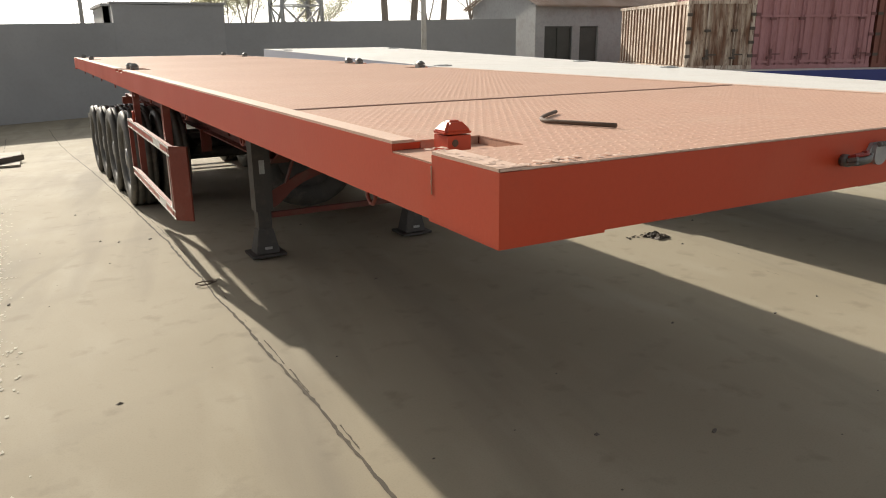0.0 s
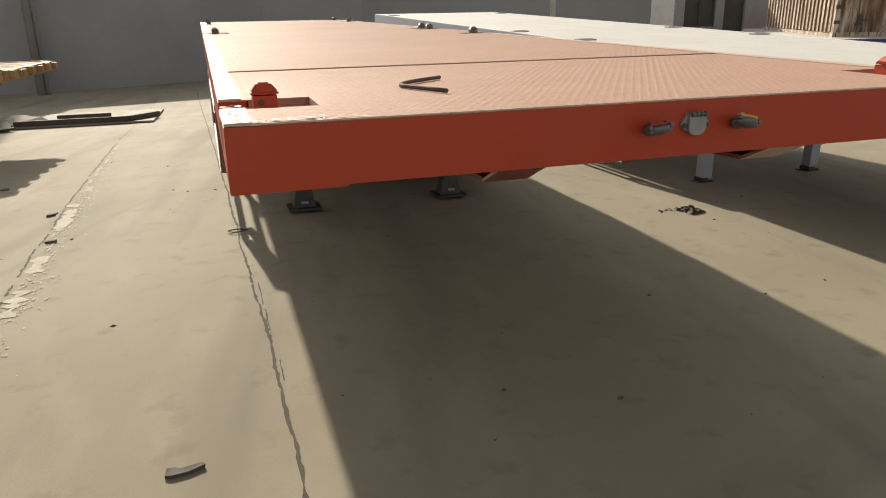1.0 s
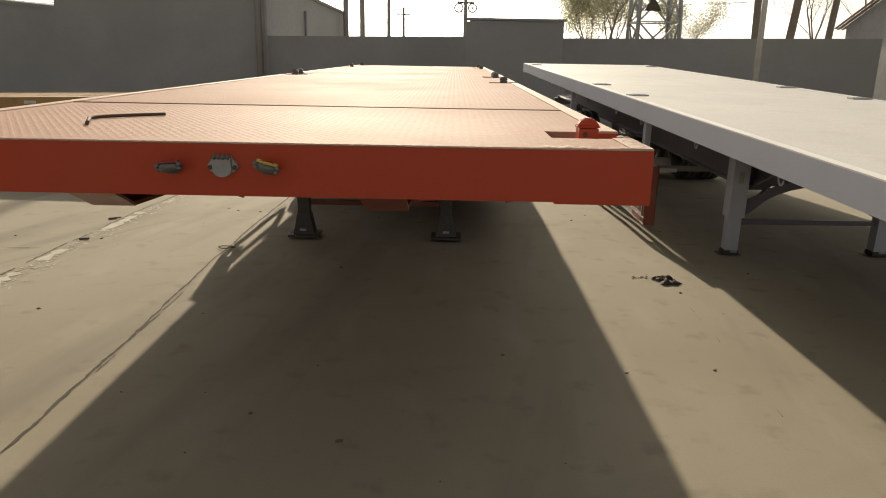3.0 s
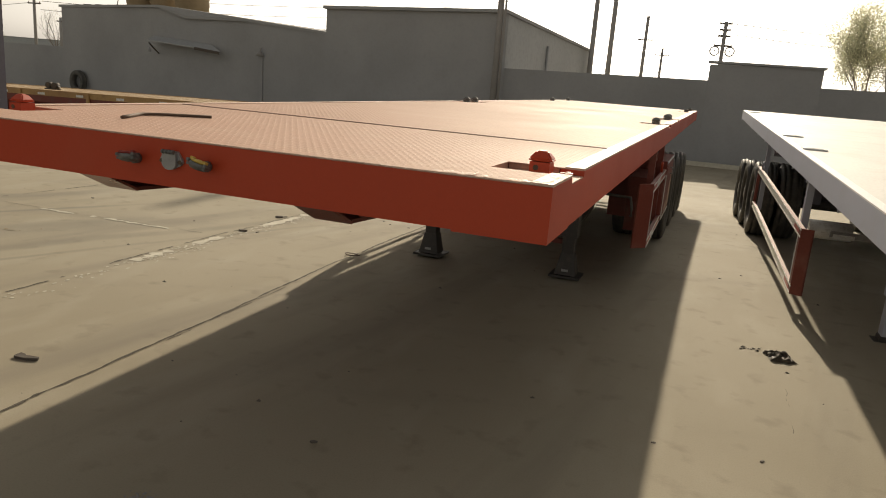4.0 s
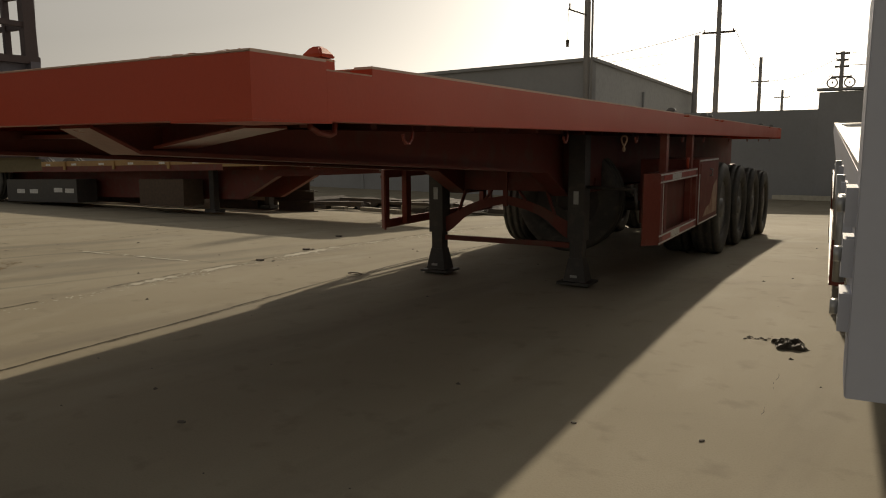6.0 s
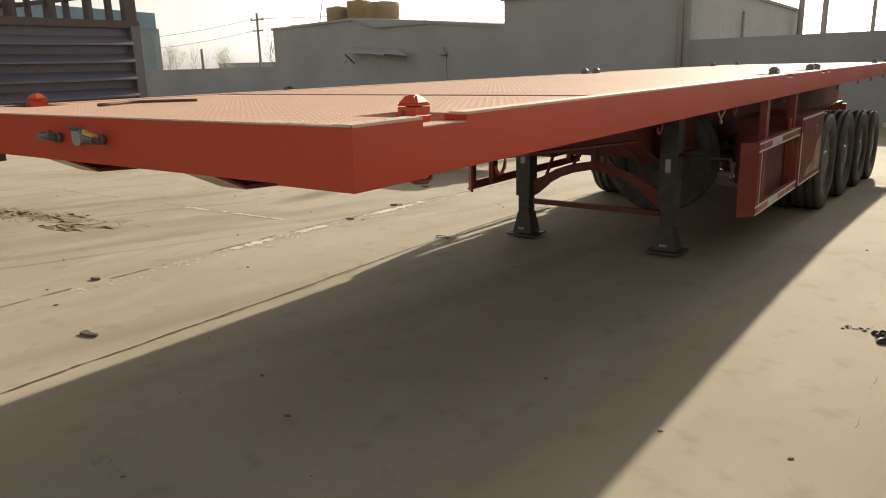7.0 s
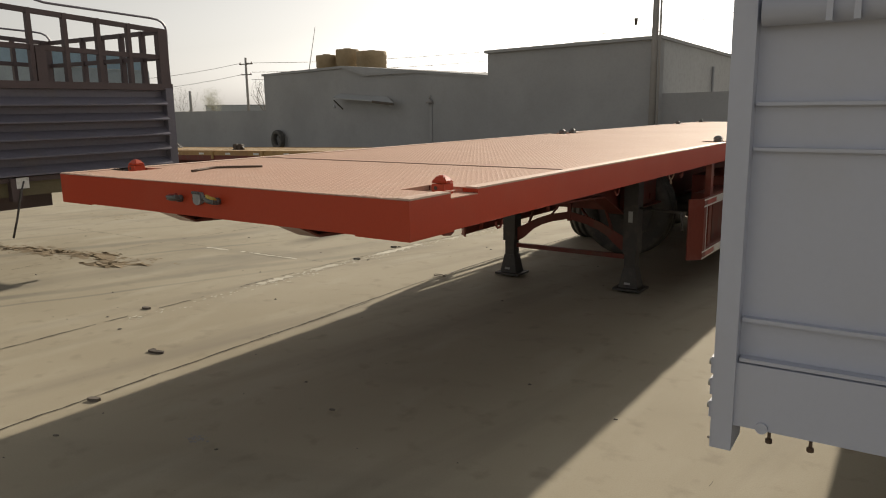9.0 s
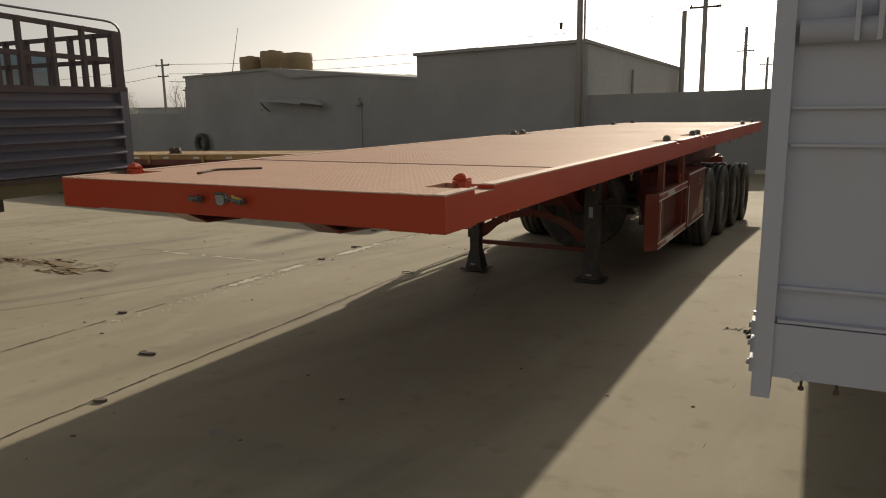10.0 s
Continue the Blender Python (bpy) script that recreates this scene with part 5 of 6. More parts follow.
def stake_trailer():
    """Corrugated drop sides with open stakes above; its near side faces the orange trailer."""
    m = pose(-4.6, 3.16, -0.02, 0, 0, 2)                # y runs towards its far end, origin at the corner
    root = thing("stake_trailer", "grey-violet stake trailer with corrugated sides and open steel stakes", "trailer", m)
    L, W, z0, z1, z2 = 7.0, 2.4, 1.06, 1.9, 2.58
    rise = 0.055                                        # the rails climb towards the far end
    for x in (-0.0, -W):
        sgn = 1 if x == 0 else -1
        # ribbed sheet: each rib sheds outward and turns sharply back under
        out, n = [], 5
        h = (z1 - z0) / n
        for k in range(n):
            z = z0 + k * h
            out += [(0.1, z), (0.1, z + 0.07 * h), (0.0, z + 0.5 * h), (-0.012, z + 0.53 * h), (-0.012, z + 0.97 * h)]
        out.append((0.0, z1))
        bm = bmesh.new()
        prism(bm, [(x - sgn * 0.045 + sgn * dx, z) for dx, z in out] + [(x - sgn * 0.09, z1), (x - sgn * 0.09, z0)], -L, -0.11)
        part("side_panel", bm, STAKE, root)
        for y in (-0.11, -2.5, -4.8, -L):
            b = bmesh.new()
            box(b, min(x - sgn * 0.1, x + sgn * 0.02), max(x - sgn * 0.1, x + sgn * 0.02), y, y + 0.1, z0 - 0.08, z1 + 0.02)
            part("post", b, STAKE, root, bevel=0.006)
        b = bmesh.new()
        box(b, x - 0.08, x + 0.01, -L, 0.0, z1, z1 + 0.07)
        part("cap_rail", b, STAKE_DARK, root, bevel=0.005)
        b = bmesh.new()
        box(b, min(x - sgn * 0.11, x - sgn * 0.04), max(x - sgn * 0.11, x - sgn * 0.04), -L, -0.05, z0 - 0.2, z0 - 0.012)
        rail = part("chassis_rail", b, OLIVE, root, "dusty olive chassis rail under the side panel", bevel=0.005)
        for y in (-0.7, -1.9, -3.1, -4.3):
            b = bmesh.new()
            box(b, min(x - sgn * 0.042, x + sgn * 0.03), max(x - sgn * 0.042, x + sgn * 0.03), y - 0.05, y + 0.05, z0 - 0.24, z0 - 0.02)
            part("hinge", b, STAKE_DARK, rail, bevel=0.006)
        for z, slope in ((z1 + 0.34, 0.02), (z2 - 0.05, rise)):
            b = bmesh.new()
            prism(b, [(-L, z + slope * L), (-0.02, z), (-0.02, z + 0.05), (-L, z + 0.05 + slope * L)], x - 0.05, x - 0.01, "x")
            part("stake_rail", b, STAKE_DARK, root, bevel=0.003)
        for k in range(19):
            y = -0.14 - k * 0.36
            b = bmesh.new()
            top = z2 - rise * y
            if k == 0:
                box(b, x - 0.075, x + 0.002, y, y + 0.12, z1 + 0.07, top - 0.02)
            else:
                box(b, x - 0.06, x - 0.005, y - 0.02, y + 0.022, z1 + 0.07, top)
            if k and k % 4 == 0:
                box(b, x - 0.075, x + 0.002, y + 0.03, y + 0.13, z1 + 0.07, z1 + 0.4)
            part("stake", b, STAKE_DARK, root, bevel=0.003)
        b = bmesh.new()
        xt = x - 0.03
        tube(b, [(xt, 0.0, z1), (xt, 0.0, z2 - 0.02), (xt, -0.012, z2 + 0.03), (xt, -0.05, z2 + 0.075), (xt, -0.11, z2 + 0.1), (xt, -0.2, z2 + 0.11), (xt, -1.3, z2 + 0.145), (xt, -1.4, z2 + 0.15), (xt, -1.75, z2 + 0.22), (xt, -L, z2 + 0.6)], 0.012, 8)
        part("top_tube", b, STAKE, root)
    b = bmesh.new()
    box(b, 0.03, 0.034, -1.9, -1.78, z0 - 0.12, z0 - 0.015)
    part("marker_plate", b, STRIPE, root, "small white marker plate")
    b = bmesh.new()
    box(b, -W, 0, -L, -0.01, z0 - 0.06, z0 - 0.013)
    part("floor", b, STAKE_DARK, root)
    b = bmesh.new()
    box(b, -W + 0.1, -0.1, -0.05, -0.01, z0 - 0.01, z1)
    part("end_panel", b, STAKE, root)
    for z in (z1 + 0.02, z1 + 0.34, z2 - 0.05):
        b = bmesh.new()
        box(b, -W + 0.02, -0.08, -0.06, -0.02, z, z + 0.05)
        part("end_rail", b, STAKE_DARK, root, bevel=0.003)
    for k in range(5):
        b = bmesh.new()
        box(b, -W + 0.35 + 0.4 * k, -W + 0.395 + 0.4 * k, -0.075, -0.015, z1, z2)
        part("end_stake", b, STAKE_DARK, root, bevel=0.003)
    for x in (-1.7, -0.7):
        b = bmesh.new()
        box(b, x - 0.06, x + 0.06, -L, -1.2, z0 - 0.4, z0 - 0.06)
        part("main_beam", b, STAKE_DARK, root)
    tyre, rim = tyre_mesh(), rim_mesh()
    for y in (-3.3, -4.6, -5.9):
        for x, r in ((-0.2, 0), (-W + 0.2, 180)):
            w = part("wheel", tyre, RUBBER, root, at=pose(x, y, 0.52, 0, 0, r))
            part("rim", rim, RIM, w)
        b = bmesh.new()
        rod(b, (-W + 0.2, y, 0.52), (-0.2, y, 0.52), 0.06, seg=10)
        part("axle", b, BLACK, root)
    for x in (-W + 0.3, -0.3):                          # landing legs
        b = bmesh.new()
        box(b, x - 0.05, x + 0.05, -2.45, -2.35, 0.12, z0 - 0.06)
        prism(b, [(x - 0.12, 0.02), (x + 0.12, 0.02), (x + 0.05, 0.13), (x - 0.05, 0.13)], -2.5, -2.3)
        part("landing_leg", b, STAKE_DARK, root, bevel=0.004)
    bm = bmesh.new()
    tube(bm, [(0.03, -1.83, z0 - 0.05), (0.035, -1.87, 0.9), (0.03, -1.93, 0.66), (0.03, -1.99, 0.47)], 0.01, 6)
    part("strap_end", bm, BLACK, root, "thin dark strap end hanging from the rail")


stake_trailer()


# ---- buildings ----
def block(name, label, category, outline, z0, tops, mat):
    """Walls of a building by its outline, with one height a corner."""
    root = thing(name, label, category)
    n = len(outline)
    for k in range(n):
        a, b = Vector((*outline[k], 0)), Vector((*outline[(k + 1) % n], 0))
        d = (b - a).normalized()
        s = Vector((-d.y, d.x, 0)) * 0.25
        bm = bmesh.new()
        lo = [bm.verts.new((p.x, p.y, z0)) for p in (a, b, b + s, a + s)]
        ta, tb = tops[k], tops[(k + 1) % n]
        hi = [bm.verts.new((p.x, p.y, t)) for p, t in ((a, ta), (b, tb), (b + s, tb), (a + s, ta))]
        bm.faces.new(lo), bm.faces.new(hi[::-1])
        for j in range(4):
            bm.faces.new((lo[j], lo[(j + 1) % 4], hi[(j + 1) % 4], hi[j]))
        part("wall", bm, mat[k] if isinstance(mat, list) else mat, root)
    c = sum((Vector((*p, 0)) for p in outline), Vector()) / n
    bm = bmesh.new()
    grow = [Vector((*p, 0)) + (Vector((*p, 0)) - c).normalized() * 0.18 for p in outline]
    lo = [bm.verts.new((p.x, p.y, t - 0.02)) for p, t in zip(grow, tops)]
    hi = [bm.verts.new((p.x, p.y, t + 0.1)) for p, t in zip(grow, tops)]
    bm.faces.new(lo[::-1]), bm.faces.new(hi)
    for j in range(n):
        bm.faces.new((lo[j], lo[(j + 1) % n], hi[(j + 1) % n], hi[j]))
    part("roof", bm, WALL, root)
    return root


shed = block("tall_shed", "tall plain grey shed behind the yard wall", "building", [(-14.2, 26.0), (-6.1, 24.7), (-5.45, 39.6), (-13.4, 41.0)], -1.2, [3.95, 4.0, 3.5, 3.5], [WALL, PANEL, WALL, WALL])
bm = bmesh.new()
rod(bm, (-5.785, 30.6, -1.1), (-5.785, 30.6, 3.2), 0.05, seg=10)
part("downpipe", bm, WALL, shed)
low = block("low_building", "low flat-roofed grey building at the yard's edge", "building", [(-31.6, 28.7), (-24.0, 27.53), (-22.3, 27.28), (-18.7, 26.76), (-14.2, 26.05), (-13.0, 33.0), (-30.6, 35.6)], -1.2, [3.62, 3.76, 3.3, 3.3, 2.9, 2.95, 3.5], WALL)
block("far_building", "pale low building seen over the wall", "building", [(1.5, 36.0), (5.3, 36.0), (5.3, 41.0), (1.5, 41.0)], -1.2, [3.1, 3.15, 3.15, 3.1], HOUSE_WALL)
blue_hall = block("blue_hall", "far pale hall with a blue clad upper storey", "building", [(-92, 40), (-57.2, 37.9), (-84, 52), (-96, 55)], -1.5, [7.5, 5.1, 5.5, 7.5], HALL_GREY)
bm = bmesh.new()
prism(bm, [(-92.2, 7.6), (-56.9, 5.15), (-56.9, 6.4), (-92.2, 10.0)], 37.5, 37.7)
bmesh.ops.transform(bm, matrix=pose(-56.4, 37.6, 0, 0, 0, -3.4) @ pose(56.4, -37.6, 0), verts=bm.verts)
part("cladding", bm, BLUE_ROOF, blue_hall, "blue sheet cladding")
block("far_hall", "far low pale hall beyond the wall", "building", [(-78, 60), (-48, 57), (-46, 70), (-76, 73)], -1.5, [2.2, 2.0, 2.0, 2.2], PANEL)


def low_building_details():
    # awning over a doorway
    aw = thing("awning", "thin pale sheet awning on the grey building", "awning")
    bm = bmesh.new()
    top = [(-24.5, 27.55, 2.42), (-20.8, 27.05, 2.2), (-19.7, 26.25, 1.9), (-24.2, 26.75, 2.2)]
    lo, hi = [bm.verts.new((x, y, z - 0.04)) for x, y, z in top], [bm.verts.new(p) for p in top]
    bm.faces.new(lo[::-1]), bm.faces.new(hi)
    for k in range(4):
        bm.faces.new((lo[k], lo[(k + 1) % 4], hi[(k + 1) % 4], hi[k]))
    part("sheet", bm, PANEL, aw)
    bm = bmesh.new()
    bar(bm, (-24.1, 27.4, 1.6), (-24.1, 26.7, 2.08), 0.05, 0.05)
    part("strut", bm, SCRAP, aw)
    bm = bmesh.new()
    bar(bm, (-21.2, 26.38, 1.96), (-19.7, 26.2, 1.82), 0.04, 0.12)
    part("fascia", bm, SCRAP, aw)
    bm = bmesh.new()
    rod(bm, (-24.0, 26.62, 2.1), (-24.0, 26.62, 1.85), 0.012, seg=6)
    rod(bm, (-24.0, 26.62, 1.85), (-24.0, 26.62, 1.66), 0.04, 0.09, seg=10)
    part("lamp", bm, PANEL, aw, "small pale lamp under the awning")
    # pipes and pilasters
    for x, y, z0, z1 in ((-17.75, 26.64, -1.0, 1.8),):
        bm = bmesh.new()
        box(bm, x - 0.1, x + 0.1, y - 0.09, y + 0.03, z0, z1)
        solo("pilaster", bm, WALL, "grey rendered pilaster on the building wall", "pilaster", kind="structure", bevel=0.02)
    wl = thing("wall_lamp", "small dusty lamp on the grey building wall", "lamp", pose(-17.75, 26.5, 2.0))
    bm = bmesh.new()
    rod(bm, (0, 0, -0.16), (0, 0, 0.02), 0.2, 0.07, seg=12)
    part("shade", bm, POLE, wl)
    bm = bmesh.new()
    tube(bm, [(0, 0, 0.0), (0, 0, 0.14), (0, 0.06, 0.18), (0, 0.16, 0.18)], 0.025, 6)
    part("arm", bm, POLE, wl)
    # water tanks
    for x, y, r, h in ((-28.55, 31.0, 0.64, 1.0), (-27.15, 31.3, 0.68, 1.28), (-25.05, 31.0, 0.87, 1.05)):
        tk = thing("water_tank", "tan round water tank on the flat roof", "tank", pose(x, y, 3.78), "roof tanks")
        bm = bmesh.new()
        lathe(bm, [(0.0, r * 0.96), (0.08, r), (h * 0.33, r * 0.98), (h * 0.36, r * 1.02), (h * 0.66, r * 0.98), (h * 0.69, r * 1.02), (h * 0.97, r * 1.0), (h, r * 0.97), (h + 0.03, 0.25), (h + 0.04, 0.24)], 24)
        bmesh.ops.transform(bm, matrix=pose(0, 0, 0, 0, -90, 0), verts=bm.verts)
        part("body", bm, TAN, tk)
        bm = bmesh.new()
        rod(bm, (0, 0, h + 0.03), (0, 0, h + 0.07), 0.22, seg=14)
        part("lid", bm, TAN, tk)
    for x, y, s in ((-30.2, 29.2, 0.2), (-29.2, 29.0, 0.2), (-28.4, 28.9, 0.14), (-20.6, 28.2, 0.16), (-21.2, 28.3, 0.1)):
        bm = bmesh.new()
        box(bm, -s, s, -s, s, 0, s * 1.2)
        solo("roof_vent", bm, SCRAP, "small dark vent box on the flat roof", "vent", pose(x, y, 3.6 if x < -25 else 3.3), "roof vents", bevel=0.03)
    bm = bmesh.new()
    rod(bm, (-30.2, 31, 3.5), (-29.4, 31, 6.5), 0.03, 0.014, seg=6)
    solo("antenna_mast", bm, STEEL, "thin leaning antenna mast on the roof", "antenna")
    # old tyre hung on the west wall
    tw = new("old_tyre", tyre_mesh())
    tw.matrix_world = pose(-30.1, 28.2, -0.14, 0, 0, 80) @ Matrix.Diagonal((1.1, 1.15, 1.15, 1))
    tagged(tw, "old black tyre hung on the grey wall", "tyre")


low_building_details()


def gatehouse():
    root = thing("gatehouse", "small pale gatehouse with a rusty tin gable roof", "house")
    x0, x1, y0, y1 = 16.3, 24.0, 23.8, 28.6
    bm = bmesh.new()
    # front wall with a door and a window opening
    for a, b, z0, z1 in ((x0, 16.77, -1.1, 2.85), (18.2, 18.6, -1.1, 2.85), (19.6, x1, -1.1, 2.85), (16.77, 18.2, 1.98, 2.85), (18.6, 19.6, 1.98, 2.85), (16.77, 18.2, -1.1, 0.58), (18.6, 19.6, -1.1, -0.95)):
        box(bm, a, b, y0, y0 + 0.24, z0, z1)
    part("front_wall", bm, HOUSE_WALL, root)
    bm = bmesh.new()
    prism(bm, [(y0 + 0.24, -1.1), (y1, -1.1), (y1, 2.85), ((y0 + y1) / 2, 3.75), (y0 + 0.24, 2.93)], x0, x0 + 0.24, "x")
    part("gable_wall", bm, HOUSE_WALL, root)
    bm = bmesh.new()
    box(bm, x0 + 0.24, x1, y1 - 0.24, y1, -1.1, 2.85)
    box(bm, x1 - 0.24, x1, y0 + 0.24, y1 - 0.24, -1.1, 2.85)
    part("back_wall", bm, HOUSE_WALL, root)
    ridge = ((y0 + y1) / 2, 3.8)
    for side in (0, 1):
        bm = bmesh.new()
        ya, za = (y0 - 0.45, 2.75) if side == 0 else (y1 + 0.45, 2.75)
        n = 46
        for k in range(n):
            xa, xb = x0 - 0.26 + k * 0.19, x0 - 0.26 + (k + 0.52) * 0.19
            for u, v, lift in ((xa, xb, 0.045), (xb, xa + 0.19, 0.0)):
                prism(bm, [(ya, za + lift), (ridge[0], ridge[1] + lift), (ridge[0], ridge[1] + lift - 0.03), (ya, za + lift - 0.03)], u, v, "x")
        part("roof", bm, TIN, root, "rusty corrugated tin roof slope")
    bm = bmesh.new()
    box(bm, 16.79, 18.18, y0 + 0.1, y0 + 0.14, 0.6, 1.96)
    win = part("window", bm, DOOR_GREEN, root, "dark shuttered window")
    bm = bmesh.new()
    for a, b, c, d in ((16.77, 16.84, 0.58, 1.98), (18.13, 18.2, 0.58, 1.98), (16.84, 18.13, 0.58, 0.65), (16.84, 18.13, 1.91, 1.98), (17.46, 17.51, 0.65, 1.91)):
        box(bm, a, b, y0 + 0.06, y0 + 0.1, c, d)
    part("frame", bm, DOOR_GREEN, win)
    bm = bmesh.new()
    box(bm, 18.62, 19.58, y0 + 0.1, y0 + 0.15, -0.95, 1.96)
    part("door", bm, DOOR_GREEN, root, "dark door")


gatehouse()


def two_tone(panel, axis, mat):
    """On the rusted container the ribs keep their cream paint and the troughs have rusted."""
    if mat is RUSTY_BOX:
        panel.data.materials.append(RUST_BROWN)
        for f in panel.data.polygons:
            f.material_index = 0 if f.center[axis] < 0.02 else 1


def container(x, y, z, w, d, h, mat, label, bars, group="stacked containers", turn=0):
    root = thing("shipping_container", label, "container", pose(x, y, z, 0, 0, turn), group)
    hard = PINK_DARK if mat is PINK else SCRAP
    n = max(6, int(w / 0.28))
    bm = bmesh.new()
    step = (w - 0.2) / n
    out = [(w - 0.1, 0.09), (0.1, 0.09)]
    for k in range(n):
        a = 0.1 + k * step
        out += [(a, 0.05), (a + step * 0.3, 0.05), (a + step * 0.42, 0.015), (a + step * 0.86, 0.015)]
    prism(bm, out + [(w - 0.1, 0.05)], 0.12, h - 0.1, "z")
    panel = part("front_panel", bm, mat, root)
    if mat is RUSTY_BOX:
        panel.data.materials[0] = FLAKING
    bm = bmesh.new()
    box(bm, 0.1, w - 0.1, 0.1, d, 0.08, h - 0.02)
    part("body", bm, mat, root)
    bm = bmesh.new()
    m = int(d / 0.3)
    step = (d - 0.3) / m
    out = [(0.098, d - 0.15), (0.098, 0.15)]
    for k in range(m):
        a = 0.15 + k * step
        out += [(0.05, a), (0.05, a + step * 0.3), (0.01, a + step * 0.42), (0.01, a + step * 0.86)]
    prism(bm, out + [(0.05, d - 0.15)], 0.12, h - 0.1, "z")
    panel = part("side_panel", bm, mat, root)
    two_tone(panel, 0, mat)
    for a in (0, w - 0.12):
        bm = bmesh.new()
        box(bm, a, a + 0.12, 0, 0.14, 0, h)
        post = part("corner_post", bm, mat, root, bevel=0.01)
        for z0 in (0, h - 0.13):
            b = bmesh.new()
            box(b, a - 0.012, a + 0.132, -0.012, 0.15, z0, z0 + 0.13)
            part("corner_casting", b, mat, post, bevel=0.008)
        for z0 in np.linspace(0.35, h - 0.45, 4):
            b = bmesh.new()
            box(b, a - 0.02, a + 0.14, -0.03, 0.0, z0, z0 + 0.09)
            part("hinge", b, hard, post, bevel=0.005)
    bm = bmesh.new()
    box(bm, 0.12, w - 0.12, 0, 0.12, 0, 0.12)
    part("bottom_rail", bm, mat, root, bevel=0.006)
    bm = bmesh.new()
    box(bm, 0.12, w - 0.12, 0, 0.12, h - 0.1, h)
    part("top_rail", bm, mat, root, bevel=0.006)
    for z0 in (0.0, h - 0.1):
        bm = bmesh.new()
        box(bm, 0.0, 0.1, 0.15, d, z0, z0 + 0.1)
        part("side_rail", bm, mat, root, bevel=0.006)
    for t in bars:
        bm = bmesh.new()
        rod(bm, (w * t, -0.03, 0.1), (w * t, -0.03, h - 0.08), 0.022, seg=8)
        lockbar = part("lock_bar", bm, mat, root)
        for z0 in (0.3, h * 0.55):
            b = bmesh.new()
            box(b, w * t - 0.09, w * t + 0.09, -0.06, 0.0, z0, z0 + 0.07)
            part("keeper", b, hard, lockbar, bevel=0.005)
        b = bmesh.new()
        box(b, w * t, w * t + 0.3, -0.075, -0.05, 0.42, 0.46)
        box(b, w * t - 0.02, w * t + 0.05, -0.07, -0.045, 0.36, 0.6)
        part("handle", b, hard, lockbar)
    if mat is PINK:                                     # rails that cross each door leaf
        for x0, x1 in ((0.04, 0.36), (0.4, 0.62), (0.66, 0.96)):
            for z0 in (0.18, h * 0.58):
                b = bmesh.new()
                box(b, w * x0, w * x1, -0.02, 0.02, z0, z0 + 0.07)
                part("door_rail", b, mat, root, bevel=0.008)


container(15.4, 15.0, 0.553, 2.1, 6.06, 2.0, RUSTY_BOX, "rust-streaked cream shipping container on a flatbed", (0.3, 0.7), turn=-23.5)
container(17.344, 14.155, 0.553, 3.8, 6.06, 2.6, PINK, "faded pink shipping container on a flatbed", (0.14, 0.38, 0.64, 0.88), turn=-23.5)
container(20.92, 12.6, 0.553, 2.44, 6.06, 2.6, BROWN, "dark brown shipping container on a flatbed", (0.3, 0.7), turn=-23.5)


def blue_trailer():
    root = thing("blue_trailer", "blue flatbed trailer carrying the containers", "trailer", pose(14.6, 14.1, -0.55, 0, 0, -23.5))
    L = 12.5
    bm = bmesh.new()
    box(bm, 0, L, 0.03, 8.4, 1.0, 1.1)
    part("deck", bm, WHITE_DECK, root)
    bm = bmesh.new()
    box(bm, 0, L, -0.03, 0.03, 0.74, 1.1)
    part("side_beam", bm, BLUE, root, bevel=0.008)
    for x in (1, 5, 10):
        bm = bmesh.new()
        box(bm, x, x + 0.2, 0.4, 7.5, 0.02, 1.0)
        part("bearer", bm, BLUE, root)


blue_trailer()


# ---- poles, tower, trees ----
def utility_pole(x, y, top, r, arms, label, lean=0.0, mat=POLE):
    root = thing("utility_pole", label, "pole", pose(x, y, ground_z(y)), "utility poles")
    h = top - ground_z(y)
    bm = bmesh.new()
    rod(bm, (0, 0, 0), (lean, 0, h), r * 1.35, r, seg=10)
    part("shaft", bm, mat, root)
    for dz, w in arms:
        bm = bmesh.new()
        box(bm, lean - w, lean + w, -0.06, 0.06, h - dz - 0.05, h - dz + 0.05)
        arm = part("crossarm", bm, SCRAP, root)
        for s in (-0.9, 0.0, 0.9):
            b = bmesh.new()
            rod(b, (lean + s * w, 0, h - dz + 0.05), (lean + s * w, 0, h - dz + 0.05 + 0.17 * min(1, w)), 0.045 * min(1, w), 0.03 * min(1, w), seg=8)
            part("insulator", b, BROWN, arm)
    return root


tall_pole = utility_pole(-6.2, 24.3, 9.5, 0.1, ((1.6, 0.7),), "tall grey concrete utility pole beside the shed")
bm = bmesh.new()
bar(bm, (0.0, -0.12, 5.5 - ground_z(24.3)), (-0.66, -0.12, 5.76 - ground_z(24.3)), 0.05, 0.05)
bar(bm, (-0.62, -0.12, 5.76 - ground_z(24.3)), (-0.62, -0.12, 5.95 - ground_z(24.3)), 0.04, 0.04)
bracket_arm = part("bracket_arm", bm, SCRAP, tall_pole)
bm = bmesh.new()
rod(bm, (-0.66, -0.12, 5.76 - ground_z(24.3)), (-0.68, -0.12, 4.7 - ground_z(24.3)), 0.006, seg=5)
rod(bm, (-0.68, -0.12, 4.7 - ground_z(24.3)), (-0.68, -0.12, 4.46 - ground_z(24.3)), 0.07, 0.05, seg=8)
part("drop_insulator", bm, SCRAP, bracket_arm, "dark insulator hanging on a wire")
utility_pole(-6.0, 24.25, 8.0, 0.035, (), "thin grey pipe standing beside the pole")
utility_pole(-5.2, 38.5, 6.45, 0.12, (), "grey concrete pole beyond the wall")
